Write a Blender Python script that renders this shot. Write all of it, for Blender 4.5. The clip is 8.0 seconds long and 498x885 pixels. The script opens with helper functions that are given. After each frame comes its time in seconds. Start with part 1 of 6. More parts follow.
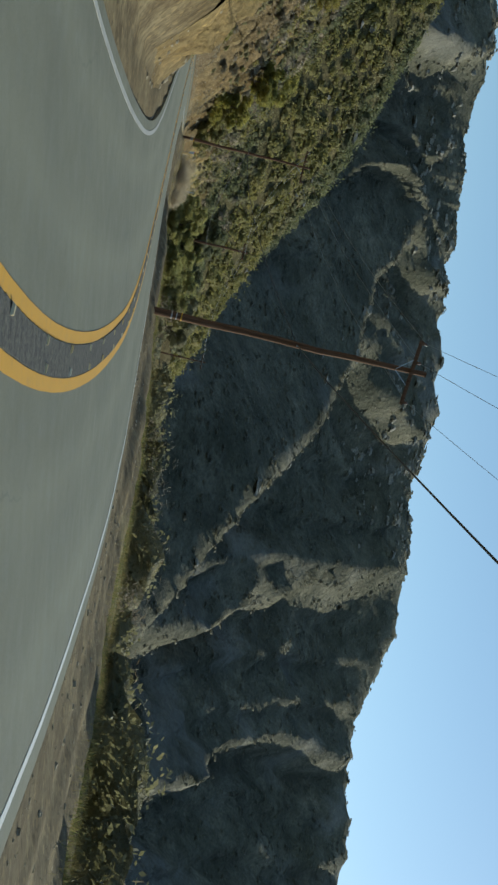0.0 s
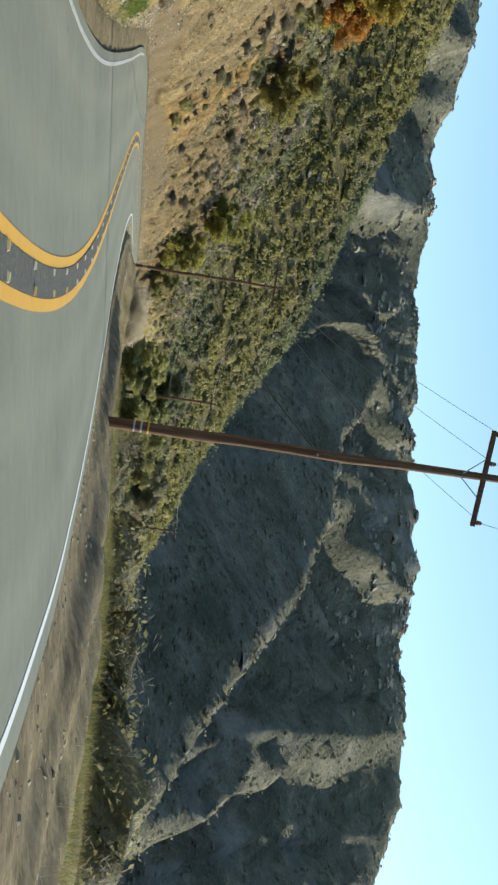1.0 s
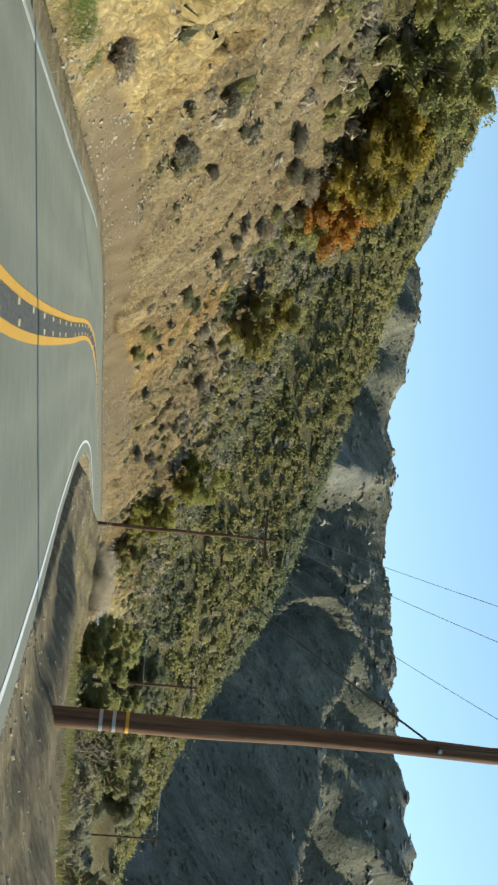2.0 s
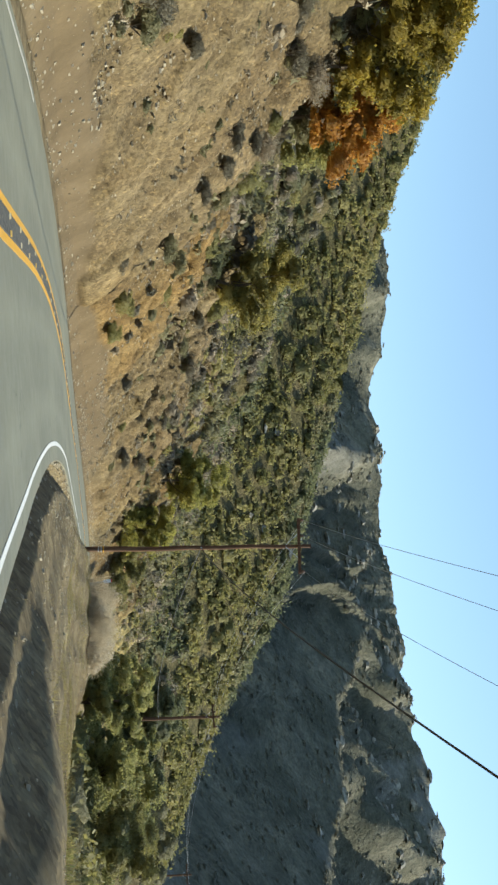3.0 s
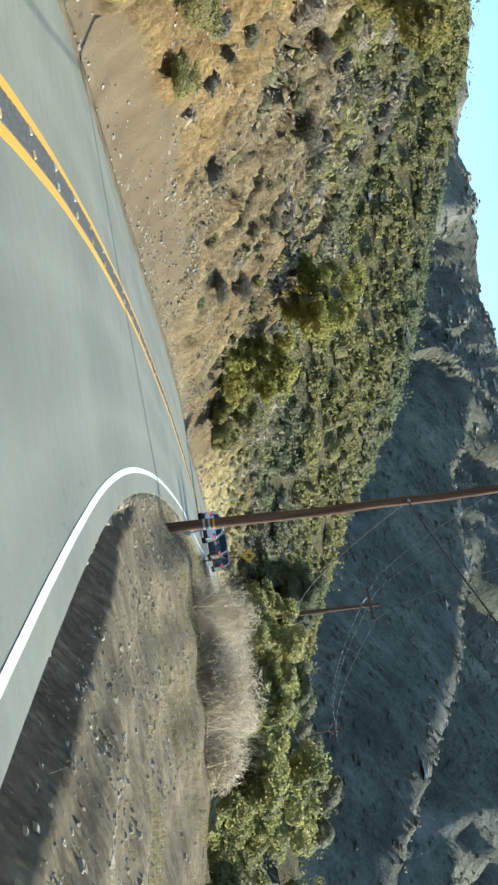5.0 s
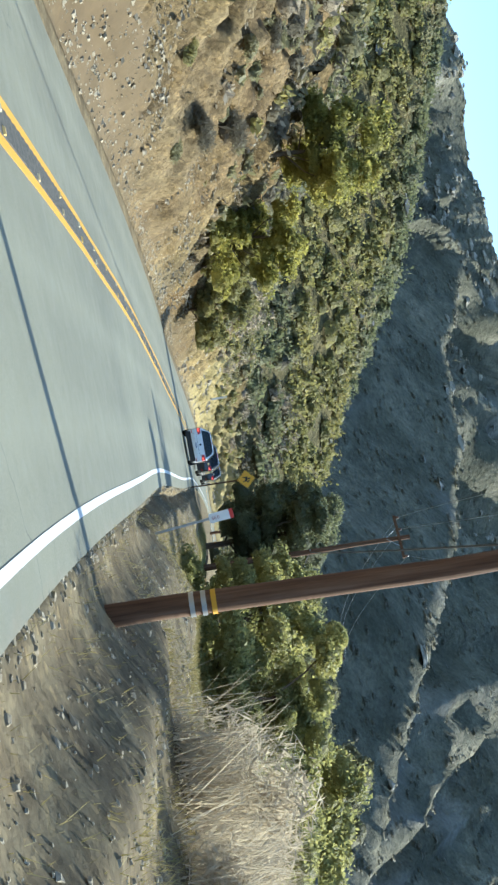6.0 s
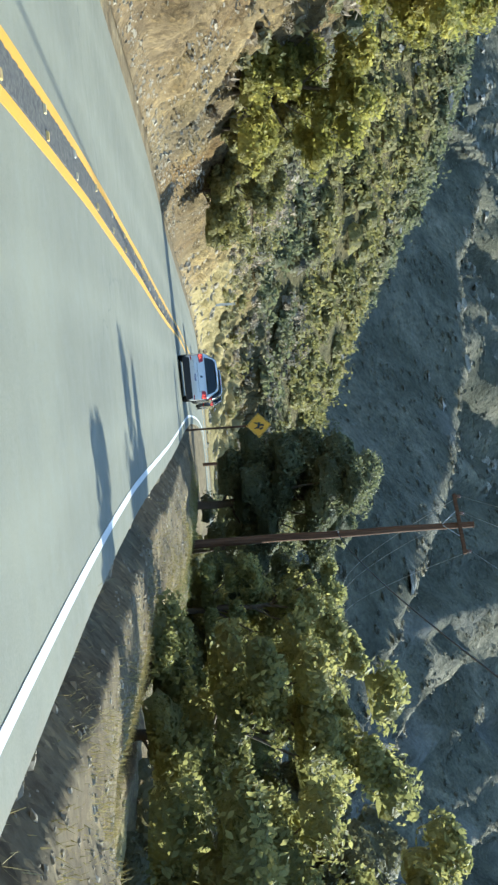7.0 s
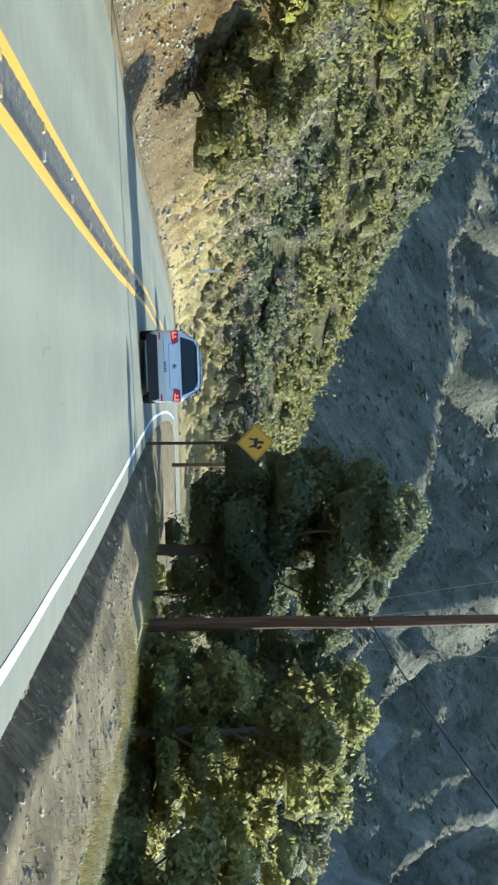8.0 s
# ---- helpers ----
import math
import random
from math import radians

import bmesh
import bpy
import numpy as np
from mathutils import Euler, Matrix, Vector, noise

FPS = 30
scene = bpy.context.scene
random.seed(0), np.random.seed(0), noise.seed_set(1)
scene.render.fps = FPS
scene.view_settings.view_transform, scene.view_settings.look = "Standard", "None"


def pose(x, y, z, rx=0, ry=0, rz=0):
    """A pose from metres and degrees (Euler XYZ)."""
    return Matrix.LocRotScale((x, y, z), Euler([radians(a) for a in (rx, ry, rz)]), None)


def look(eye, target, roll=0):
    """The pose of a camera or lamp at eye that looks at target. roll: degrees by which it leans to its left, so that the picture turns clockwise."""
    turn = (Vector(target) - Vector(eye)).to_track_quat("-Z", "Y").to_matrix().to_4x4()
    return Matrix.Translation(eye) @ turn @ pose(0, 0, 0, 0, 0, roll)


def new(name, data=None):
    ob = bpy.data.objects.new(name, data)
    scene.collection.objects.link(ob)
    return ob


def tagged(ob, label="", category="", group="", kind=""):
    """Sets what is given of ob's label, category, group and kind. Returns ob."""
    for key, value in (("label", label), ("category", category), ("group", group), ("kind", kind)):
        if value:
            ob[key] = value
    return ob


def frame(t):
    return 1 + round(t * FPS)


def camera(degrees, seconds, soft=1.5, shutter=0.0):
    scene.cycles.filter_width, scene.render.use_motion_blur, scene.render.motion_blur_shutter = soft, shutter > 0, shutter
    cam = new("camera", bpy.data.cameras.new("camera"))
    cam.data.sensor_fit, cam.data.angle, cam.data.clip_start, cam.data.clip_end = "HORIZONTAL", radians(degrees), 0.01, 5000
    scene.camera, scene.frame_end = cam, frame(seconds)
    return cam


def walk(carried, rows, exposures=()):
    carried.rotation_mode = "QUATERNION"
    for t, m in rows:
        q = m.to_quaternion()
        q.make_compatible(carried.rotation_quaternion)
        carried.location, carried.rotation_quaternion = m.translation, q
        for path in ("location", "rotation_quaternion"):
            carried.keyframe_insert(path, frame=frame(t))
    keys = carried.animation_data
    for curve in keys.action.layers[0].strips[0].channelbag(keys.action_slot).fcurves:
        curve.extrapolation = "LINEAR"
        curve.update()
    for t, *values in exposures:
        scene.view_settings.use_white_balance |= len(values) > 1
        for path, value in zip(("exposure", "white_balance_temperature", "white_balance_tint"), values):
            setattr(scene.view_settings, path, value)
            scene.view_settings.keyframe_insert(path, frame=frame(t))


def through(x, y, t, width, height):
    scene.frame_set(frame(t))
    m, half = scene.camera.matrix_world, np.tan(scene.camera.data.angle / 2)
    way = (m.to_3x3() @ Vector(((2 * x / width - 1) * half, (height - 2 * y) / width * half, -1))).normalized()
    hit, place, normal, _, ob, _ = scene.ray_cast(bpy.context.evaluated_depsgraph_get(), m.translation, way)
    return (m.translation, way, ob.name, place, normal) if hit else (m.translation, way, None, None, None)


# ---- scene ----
PATH = [
    (0, (0.000, 0.000, 1.290), (1.154, 4.842, 1.761), 102.91),
    (0.5, (2.283, 7.115, 1.611), (2.894, 12.066, 1.952), 100.24),
    (0.8, (3.348, 11.343, 1.767), (3.713, 16.313, 2.169), 99.38),
    (1, (3.930, 14.169, 1.845), (4.382, 19.127, 2.302), 98.42),
    (1.5, (5.052, 21.272, 1.924), (4.892, 26.246, 2.409), 97.53),
    (2, (5.235, 28.565, 1.853), (4.534, 33.495, 2.304), 95.99),
    (2.2, (5.070, 31.525, 1.830), (4.345, 36.455, 2.239), 94.37),
    (3.3, (2.708, 47.534, 1.334), (1.990, 52.456, 1.846), 88.17),
    (3.5, (2.072, 50.324, 1.296), (1.277, 55.243, 1.705), 87.65),
    (4, (0.587, 57.275, 1.243), (0.116, 62.235, 1.672), 90.45),
    (4.5, (-0.961, 64.308, 1.184), (-1.152, 69.301, 1.364), 84.54),
    (4.6, (-1.212, 65.759, 1.187), (-1.313, 70.756, 1.327), 84.01),
    (5, (-2.321, 71.588, 1.190), (-2.074, 76.580, 1.308), 83.29),
    (5.2, (-2.636, 74.493, 1.120), (-2.244, 79.477, 1.227), 83.03),
    (6.3, (-2.434, 92.263, 1.143), (-1.527, 97.179, 1.272), 82.73),
    (6.5, (-2.279, 95.636, 1.058), (-1.215, 100.520, 1.163), 84.00),
    (6.7, (-2.014, 98.958, 0.954), (-0.862, 103.824, 0.968), 83.24),
    (7, (-1.562, 103.874, 0.840), (-0.415, 108.740, 0.934), 86.06),
    (7.5, (-0.523, 111.786, 0.681), (0.756, 116.614, 0.916), 87.26),
    (8, (0.923, 120.000, 0.667), (2.159, 124.840, 0.872), 89.57),]
cam = camera(23.01, 8.0, soft=2.5)
walk(cam, [(t, look(e, g, r)) for t, e, g, r in PATH],
     exposures=[(0.0, -0.05, 6500, -5), (0.5, 0.45, 6700, -2), (1.0, 0.72, 6700, -2), (1.5, 0.4, 6400, -4), (2.2, 0.75, 6850, -3), (3.5, 0.75, 6500, -1), (4.6, 1.1, 6000, -1), (8, 1.38, 5800, -3)])

# ---- daylight ----
SUN_EL, SUN_AZ = 30.0, 68.0          # degrees; azimuth clockwise from +y
world = bpy.data.worlds.new("sky")
scene.world = world
world.use_nodes = True
sky = world.node_tree.nodes.new("ShaderNodeTexSky")
sky.sky_type, sky.sun_disc = 'NISHITA', False
sky.sun_elevation, sky.sun_rotation = radians(SUN_EL), radians(SUN_AZ)
sky.altitude, sky.air_density, sky.dust_density = 300, 1.0, 0.7
sky.ozone_density = 2.2
backing = world.node_tree.nodes["Background"]
backing.inputs[1].default_value = 0.15
world.node_tree.links.new(sky.outputs[0], backing.inputs[0])
sun = new("sun", bpy.data.lights.new("sun", "SUN"))
sun.data.energy, sun.data.angle, sun.data.color = 4.5, radians(0.5), (1.0, 0.93, 0.82)
to_sun = Vector((math.sin(radians(SUN_AZ)) * math.cos(radians(SUN_EL)), math.cos(radians(SUN_AZ)) * math.cos(radians(SUN_EL)), math.sin(radians(SUN_EL))))
sun.matrix_world = look(to_sun * 100, (0, 0, 0))

# ---- materials ----
class Mat:
    """A node material with a few short-hands."""
    def __init__(self, name, rough=0.8, metal=0.0, spec=0.5):
        self.m = bpy.data.materials.new(name)
        self.m.use_nodes = True
        self.t = self.m.node_tree
        self.b = self.t.nodes["Principled BSDF"]
        self.b.inputs["Roughness"].default_value = rough
        self.b.inputs["Metallic"].default_value = metal
        self.b.inputs["Specular IOR Level"].default_value = spec
        self._co = None

    def node(self, kind, **props):
        n = self.t.nodes.new(kind)
        for k, v in props.items():
            setattr(n, k, v)
        return n

    def link(self, a, b):
        self.t.links.new(a, b)

    def coord(self, kind="Object"):
        if self._co is None:
            self._co = self.node("ShaderNodeTexCoord")
        return self._co.outputs[kind]

    def noise(self, scale, detail=4, rough=0.55, vec=None, dist=0.0):
        n = self.node("ShaderNodeTexNoise")
        n.inputs["Scale"].default_value, n.inputs["Detail"].default_value = scale, detail
        n.inputs["Roughness"].default_value, n.inputs["Distortion"].default_value = rough, dist
        self.link(vec or self.coord(), n.inputs["Vector"])
        return n.outputs["Fac"]

    def ramp(self, fac, stops):
        n = self.node("ShaderNodeValToRGB")
        e = n.color_ramp.elements
        while len(e) < len(stops):
            e.new(0.5)
        for k, (p, c) in zip(e, stops):
            k.position, k.color = p, (*c, 1) if len(c) == 3 else c
        self.link(fac, n.inputs[0])
        return n.outputs[0]

    def mix(self, fac, a, b, how="MIX"):
        n = self.node("ShaderNodeMix", data_type="RGBA", blend_type=how)
        for sock, v in ((n.inputs[0], fac), (n.inputs[6], a), (n.inputs[7], b)):
            if isinstance(v, (int, float)):
                sock.default_value = v
            elif isinstance(v, tuple):
                sock.default_value = (*v, 1)
            else:
                self.link(v, sock)
        return n.outputs[2]

    def math(self, op, a, b=0.0):
        n = self.node("ShaderNodeMath", operation=op)
        for sock, v in ((n.inputs[0], a), (n.inputs[1], b)):
            if isinstance(v, (int, float)):
                sock.default_value = v
            else:
                self.link(v, sock)
        return n.outputs[0]

    def attr(self, name):
        return self.node("ShaderNodeAttribute", attribute_name=name).outputs["Fac"]

    def color(self, c):
        if isinstance(c, tuple):
            self.b.inputs["Base Color"].default_value = (*c, 1)
        else:
            self.link(c, self.b.inputs["Base Color"])
        return self

    def rough(self, r):
        self.link(r, self.b.inputs["Roughness"])
        return self

    def bump(self, height, strength=0.5, dist=0.02):
        n = self.node("ShaderNodeBump")
        n.inputs["Strength"].default_value, n.inputs["Distance"].default_value = strength, dist
        self.link(height, n.inputs["Height"])
        self.link(n.outputs[0], self.b.inputs["Normal"])
        return self


def ground_material():
    k = Mat("ground_cover", 0.95, spec=0.12)
    dirt = k.ramp(k.noise(0.3, 6, 0.6), [(0.25, (0.085, 0.056, 0.026)), (0.43, (0.144, 0.096, 0.044)), (0.58, (0.198, 0.140, 0.064)), (0.76, (0.267, 0.198, 0.096))])
    grey = k.ramp(k.noise(0.11, 4, 0.6), [(0.42, (0, 0, 0)), (0.62, (1, 1, 1))])
    dirt = k.mix(k.math("MULTIPLY", grey, 0.6), dirt, (0.135, 0.120, 0.080))
    rust = k.ramp(k.noise(0.17, 5, 0.6, dist=1.0), [(0.52, (0, 0, 0)), (0.66, (1, 1, 1))])
    dirt = k.mix(k.math("MULTIPLY", rust, 0.62), dirt, (0.225, 0.132, 0.048))
    pale = k.ramp(k.noise(0.09, 6, 0.66, dist=0.6), [(0.5, (0, 0, 0)), (0.66, (1, 1, 1))])
    dirt = k.mix(k.math("MULTIPLY", pale, 0.62), dirt, (0.33, 0.268, 0.14))
    # the bank's own earths: ochre, grey-brown scree, brown talus, and the banding of its beds
    tan = k.noise(0.5, 6, 0.65, dist=0.5)
    dirt = k.mix(k.math("MULTIPLY", k.attr("ochre"), 0.75), dirt, k.ramp(tan, [(0.3, (0.17, 0.105, 0.045)), (0.5, (0.25, 0.165, 0.07)), (0.7, (0.33, 0.235, 0.115))]))
    dirt = k.mix(k.math("MULTIPLY", k.attr("scree"), 0.8), dirt, k.ramp(tan, [(0.3, (0.132, 0.1, 0.06)), (0.5, (0.198, 0.154, 0.093)), (0.7, (0.278, 0.22, 0.138))]))
    dirt = k.mix(k.math("MULTIPLY", k.attr("pale"), 0.8), dirt, k.ramp(tan, [(0.3, (0.28, 0.205, 0.095)), (0.5, (0.42, 0.318, 0.155)), (0.7, (0.54, 0.43, 0.235))]))
    band = k.ramp(k.attr("beds"), [(0.0, (0.72, 0.7, 0.68)), (0.25, (1.12, 1.1, 1.05))])
    dirt = k.mix(0.38, dirt, band, "MULTIPLY")
    cell = k.node("ShaderNodeTexVoronoi")
    cell.inputs["Scale"].default_value = 5.5
    k.link(k.coord(), cell.inputs["Vector"])
    cell2 = k.node("ShaderNodeTexVoronoi")
    cell2.inputs["Scale"].default_value = 1.7
    k.link(k.coord(), cell2.inputs["Vector"])
    shade = k.node("ShaderNodeSeparateColor")
    k.link(cell.outputs["Color"], shade.inputs[0])
    speck = k.ramp(shade.outputs[0], [(0.0, (0.62, 0.6, 0.57)), (0.6, (1.0, 1.0, 1.0)), (1.0, (1.3, 1.27, 1.2))])
    dirt = k.mix(0.5, dirt, speck, "MULTIPLY")
    grit = k.ramp(k.noise(5.0, 9, 0.78), [(0.32, (0.42, 0.4, 0.37)), (0.5, (0.98, 0.98, 0.98)), (0.7, (1.32, 1.29, 1.2))])
    dirt = k.mix(0.7, dirt, grit, "MULTIPLY")
    shoulder = k.ramp(k.noise(1.3, 7, 0.65), [(0.3, (0.108, 0.081, 0.047)), (0.5, (0.171, 0.135, 0.081)), (0.72, (0.252, 0.207, 0.126))])
    shoulder = k.mix(0.55, shoulder, grit, "MULTIPLY")
    cell3 = k.node("ShaderNodeTexVoronoi")
    cell3.inputs["Scale"].default_value = 12.0
    k.link(k.coord(), cell3.inputs["Vector"])
    bits = k.node("ShaderNodeSeparateColor")
    k.link(cell3.outputs["Color"], bits.inputs[0])
    chips = k.ramp(bits.outputs[0], [(0.0, (0.35, 0.32, 0.28)), (0.3, (0.85, 0.83, 0.8)), (0.8, (1.08, 1.07, 1.03)), (0.9, (1.25, 1.2, 1.05)), (1.0, (2.0, 1.85, 1.5))])
    shoulder = k.mix(0.5, shoulder, chips, "MULTIPLY")
    blotch = k.ramp(k.noise(0.9, 7, 0.72), [(0.34, (0.55, 0.52, 0.48)), (0.52, (0.95, 0.94, 0.92)), (0.68, (1.2, 1.19, 1.15))])
    dirt = k.mix(0.5, dirt, blotch, "MULTIPLY")
    dirt = k.mix(0.5, dirt, chips, "MULTIPLY")
    loose = k.ramp(k.noise(0.6, 5, 0.6), [(0.3, (0.09, 0.066, 0.038)), (0.55, (0.122, 0.09, 0.053)), (0.75, (0.155, 0.117, 0.072))])
    loose = k.mix(0.06, loose, chips, "MULTIPLY")
    dirt = k.mix(k.math("MULTIPLY", k.attr("talus"), 0.92), dirt, loose)
    shoulder = k.mix(0.5, shoulder, blotch, "MULTIPLY")
    dry = k.ramp(k.noise(0.8, 6, 0.7), [(0.3, (0.24, 0.2, 0.085)), (0.55, (0.37, 0.31, 0.14)), (0.75, (0.46, 0.39, 0.2))])
    brush = k.ramp(k.noise(0.07, 9, 0.68), [(0.3, (0.103, 0.101, 0.076)), (0.5, (0.163, 0.155, 0.117)), (0.66, (0.215, 0.199, 0.153)), (0.8, (0.262, 0.24, 0.188))])
    mottle = k.ramp(k.noise(0.6, 6, 0.7), [(0.3, (0.5, 0.5, 0.5)), (0.6, (1.15, 1.15, 1.1))])
    brush = k.mix(0.8, brush, mottle, "MULTIPLY")
    scrub = k.ramp(k.noise(0.022, 7, 0.7, dist=0.8), [(0.4, (0.6, 0.62, 0.58)), (0.53, (0.95, 0.95, 0.93)), (0.6, (1.25, 1.22, 1.18)), (0.68, (1.5, 1.45, 1.38))])
    brush = k.mix(0.9, brush, scrub, "MULTIPLY")
    brush = k.mix(k.math("MULTIPLY", k.attr("slab"), 0.5), brush, k.ramp(k.noise(0.15, 6, 0.65), [(0.35, (0.2, 0.19, 0.165)), (0.65, (0.33, 0.315, 0.28))]))
    c = k.mix(k.attr("shoulder"), dirt, shoulder)
    c = k.mix(k.attr("grass"), c, dry)
    hill = k.ramp(k.noise(0.25, 8, 0.68), [(0.3, (0.085, 0.076, 0.036)), (0.5, (0.135, 0.115, 0.056)), (0.7, (0.195, 0.155, 0.085)), (0.8, (0.25, 0.2, 0.12))])
    hill = k.mix(0.85, hill, k.ramp(k.noise(1.6, 7, 0.75), [(0.36, (0.5, 0.52, 0.48)), (0.52, (0.95, 0.95, 0.9)), (0.68, (1.25, 1.22, 1.15))]), "MULTIPLY")
    cover = k.attr("brush")
    c = k.mix(k.math("MINIMUM", cover, 1.0), c, hill)
    far_off = k.math("MAXIMUM", k.math("SUBTRACT", cover, 1.0), 0.0)
    c = k.mix(far_off, c, brush)
    k.color(c)
    h = k.math("ADD", k.noise(1.8, 8, 0.72), k.math("MULTIPLY", cell.outputs["Distance"], -0.2))
    h = k.math("ADD", h, k.math("MULTIPLY", cell2.outputs["Distance"], -0.2))
    h = k.math("ADD", h, k.math("MULTIPLY", k.noise(9.0, 6, 0.75), 0.55))
    calm = k.math("SUBTRACT", 1.0, k.math("MULTIPLY", k.math("MAXIMUM", k.attr("shoulder"), k.attr("talus")), 0.88))
    calm = k.math("MULTIPLY", calm, k.math("SUBTRACT", 1.0, k.math("MULTIPLY", k.attr("fine"), 0.4)))
    h = k.math("MULTIPLY", h, calm)
    # the unevenness of low scrub: on the hillside, and coarser on the far mountain
    h = k.math("ADD", h, k.math("MULTIPLY", k.math("MINIMUM", cover, 1.0), k.math("MULTIPLY", k.noise(0.9, 5, 0.7), 4.0)))
    h = k.math("ADD", h, k.math("MULTIPLY", far_off, k.math("MULTIPLY", k.noise(0.13, 6, 0.66), 24.0)))
    k.bump(h, 1.0, 0.19)
    return k.m


def asphalt_material():
    k = Mat("asphalt", 0.8, spec=0.2)
    off = k.attr("off")
    base = k.ramp(k.noise(0.22, 5, 0.6), [(0.3, (0.168, 0.165, 0.124)), (0.55, (0.203, 0.199, 0.148)), (0.75, (0.228, 0.223, 0.164))])
    fine = k.ramp(k.noise(55, 3, 0.7), [(0.3, (0.72, 0.72, 0.72)), (0.7, (1.2, 1.2, 1.2))])
    base = k.mix(0.6, base, fine, "MULTIPLY")
    # worn wheel paths, a little lighter than the rest
    path = k.math("ABSOLUTE", k.math("SUBTRACT", k.math("ABSOLUTE", k.math("SUBTRACT", k.math("ABSOLUTE", off), 1.95)), 0.78))
    wear = k.ramp(path, [(0.0, (1, 1, 1)), (0.45, (0, 0, 0))])
    base = k.mix(k.math("MULTIPLY", wear, 0.35), base, (0.265, 0.259, 0.193))
    stain = k.ramp(k.noise(0.9, 5, 0.7, dist=1.5), [(0.58, (0, 0, 0)), (0.72, (1, 1, 1))])
    base = k.mix(k.math("MULTIPLY", stain, 0.22), base, (0.097, 0.093, 0.078))
    dust = k.ramp(k.math("ADD", k.math("ABSOLUTE", off), k.math("MULTIPLY", k.noise(1.1, 4), 0.9)), [(0.0, (0, 0, 0)), (1.0, (1, 1, 1))])
    edge = k.math("SUBTRACT", k.math("ADD", k.math("ABSOLUTE", off), k.math("MULTIPLY", k.noise(1.1, 5, 0.7), 0.8)), 4.25)
    edge = k.math("MULTIPLY", k.math("MAXIMUM", edge, 0.0), 1.6)
    base = k.mix(k.math("MINIMUM", edge, 0.75), base, (0.26, 0.21, 0.15))
    # hairline cracks
    crack = k.node("ShaderNodeTexVoronoi", feature="DISTANCE_TO_EDGE")
    crack.inputs["Scale"].default_value = 0.22
    warp = k.node("ShaderNodeVectorMath", operation="ADD")
    wob = k.node("ShaderNodeTexNoise")
    wob.inputs["Scale"].default_value, wob.inputs["Detail"].default_value = 1.2, 5
    k.link(k.coord(), wob.inputs["Vector"])
    k.link(k.coord(), warp.inputs[0])
    k.link(wob.outputs["Color"], warp.inputs[1])
    k.link(warp.outputs[0], crack.inputs["Vector"])
    seam = k.ramp(crack.outputs["Distance"], [(0.0, (1, 1, 1)), (0.0035, (0, 0, 0))])
    some = k.ramp(k.noise(0.13, 3), [(0.5, (0, 0, 0)), (0.62, (1, 1, 1))])
    base = k.mix(k.math("MULTIPLY", k.math("MULTIPLY", seam, some), 0.6), base, (0.05, 0.05, 0.047))
    k.color(base)
    k.rough(k.ramp(k.noise(3, 4), [(0.3, (0.62, 0.62, 0.62)), (0.7, (0.82, 0.82, 0.82))]))
    k.bump(k.noise(90, 3, 0.7), 0.35, 0.006)
    return k.m


def rumble_material():
    k = Mat("rumble_strip_tar", 0.9)
    c = k.ramp(k.noise(22, 5, 0.75), [(0.34, (0.022, 0.022, 0.021)), (0.5, (0.07, 0.067, 0.06)), (0.62, (0.14, 0.128, 0.1)), (0.74, (0.26, 0.22, 0.15))])
    k.color(k.mix(k.math("MULTIPLY", k.noise(1.5, 4), 0.5), c, (0.1, 0.097, 0.085)))
    k.bump(k.noise(35, 4, 0.7), 0.8, 0.02)
    return k.m


def paint_material(name, c, worn=0.5):
    k = Mat(name, 0.6)
    w = k.ramp(k.noise(9, 6, 0.75), [(0.42 + 0.1 * (1 - worn), (0, 0, 0)), (0.62 + 0.15 * (1 - worn), (1, 1, 1))])
    v = k.mix(k.noise(1.2, 3), tuple(x * 0.82 for x in c), c)
    k.color(k.mix(k.math("MULTIPLY", w, worn), v, (0.16, 0.155, 0.145)))
    k.bump(k.noise(70, 3), 0.3, 0.004)
    return k.m


CLUMPS = {}


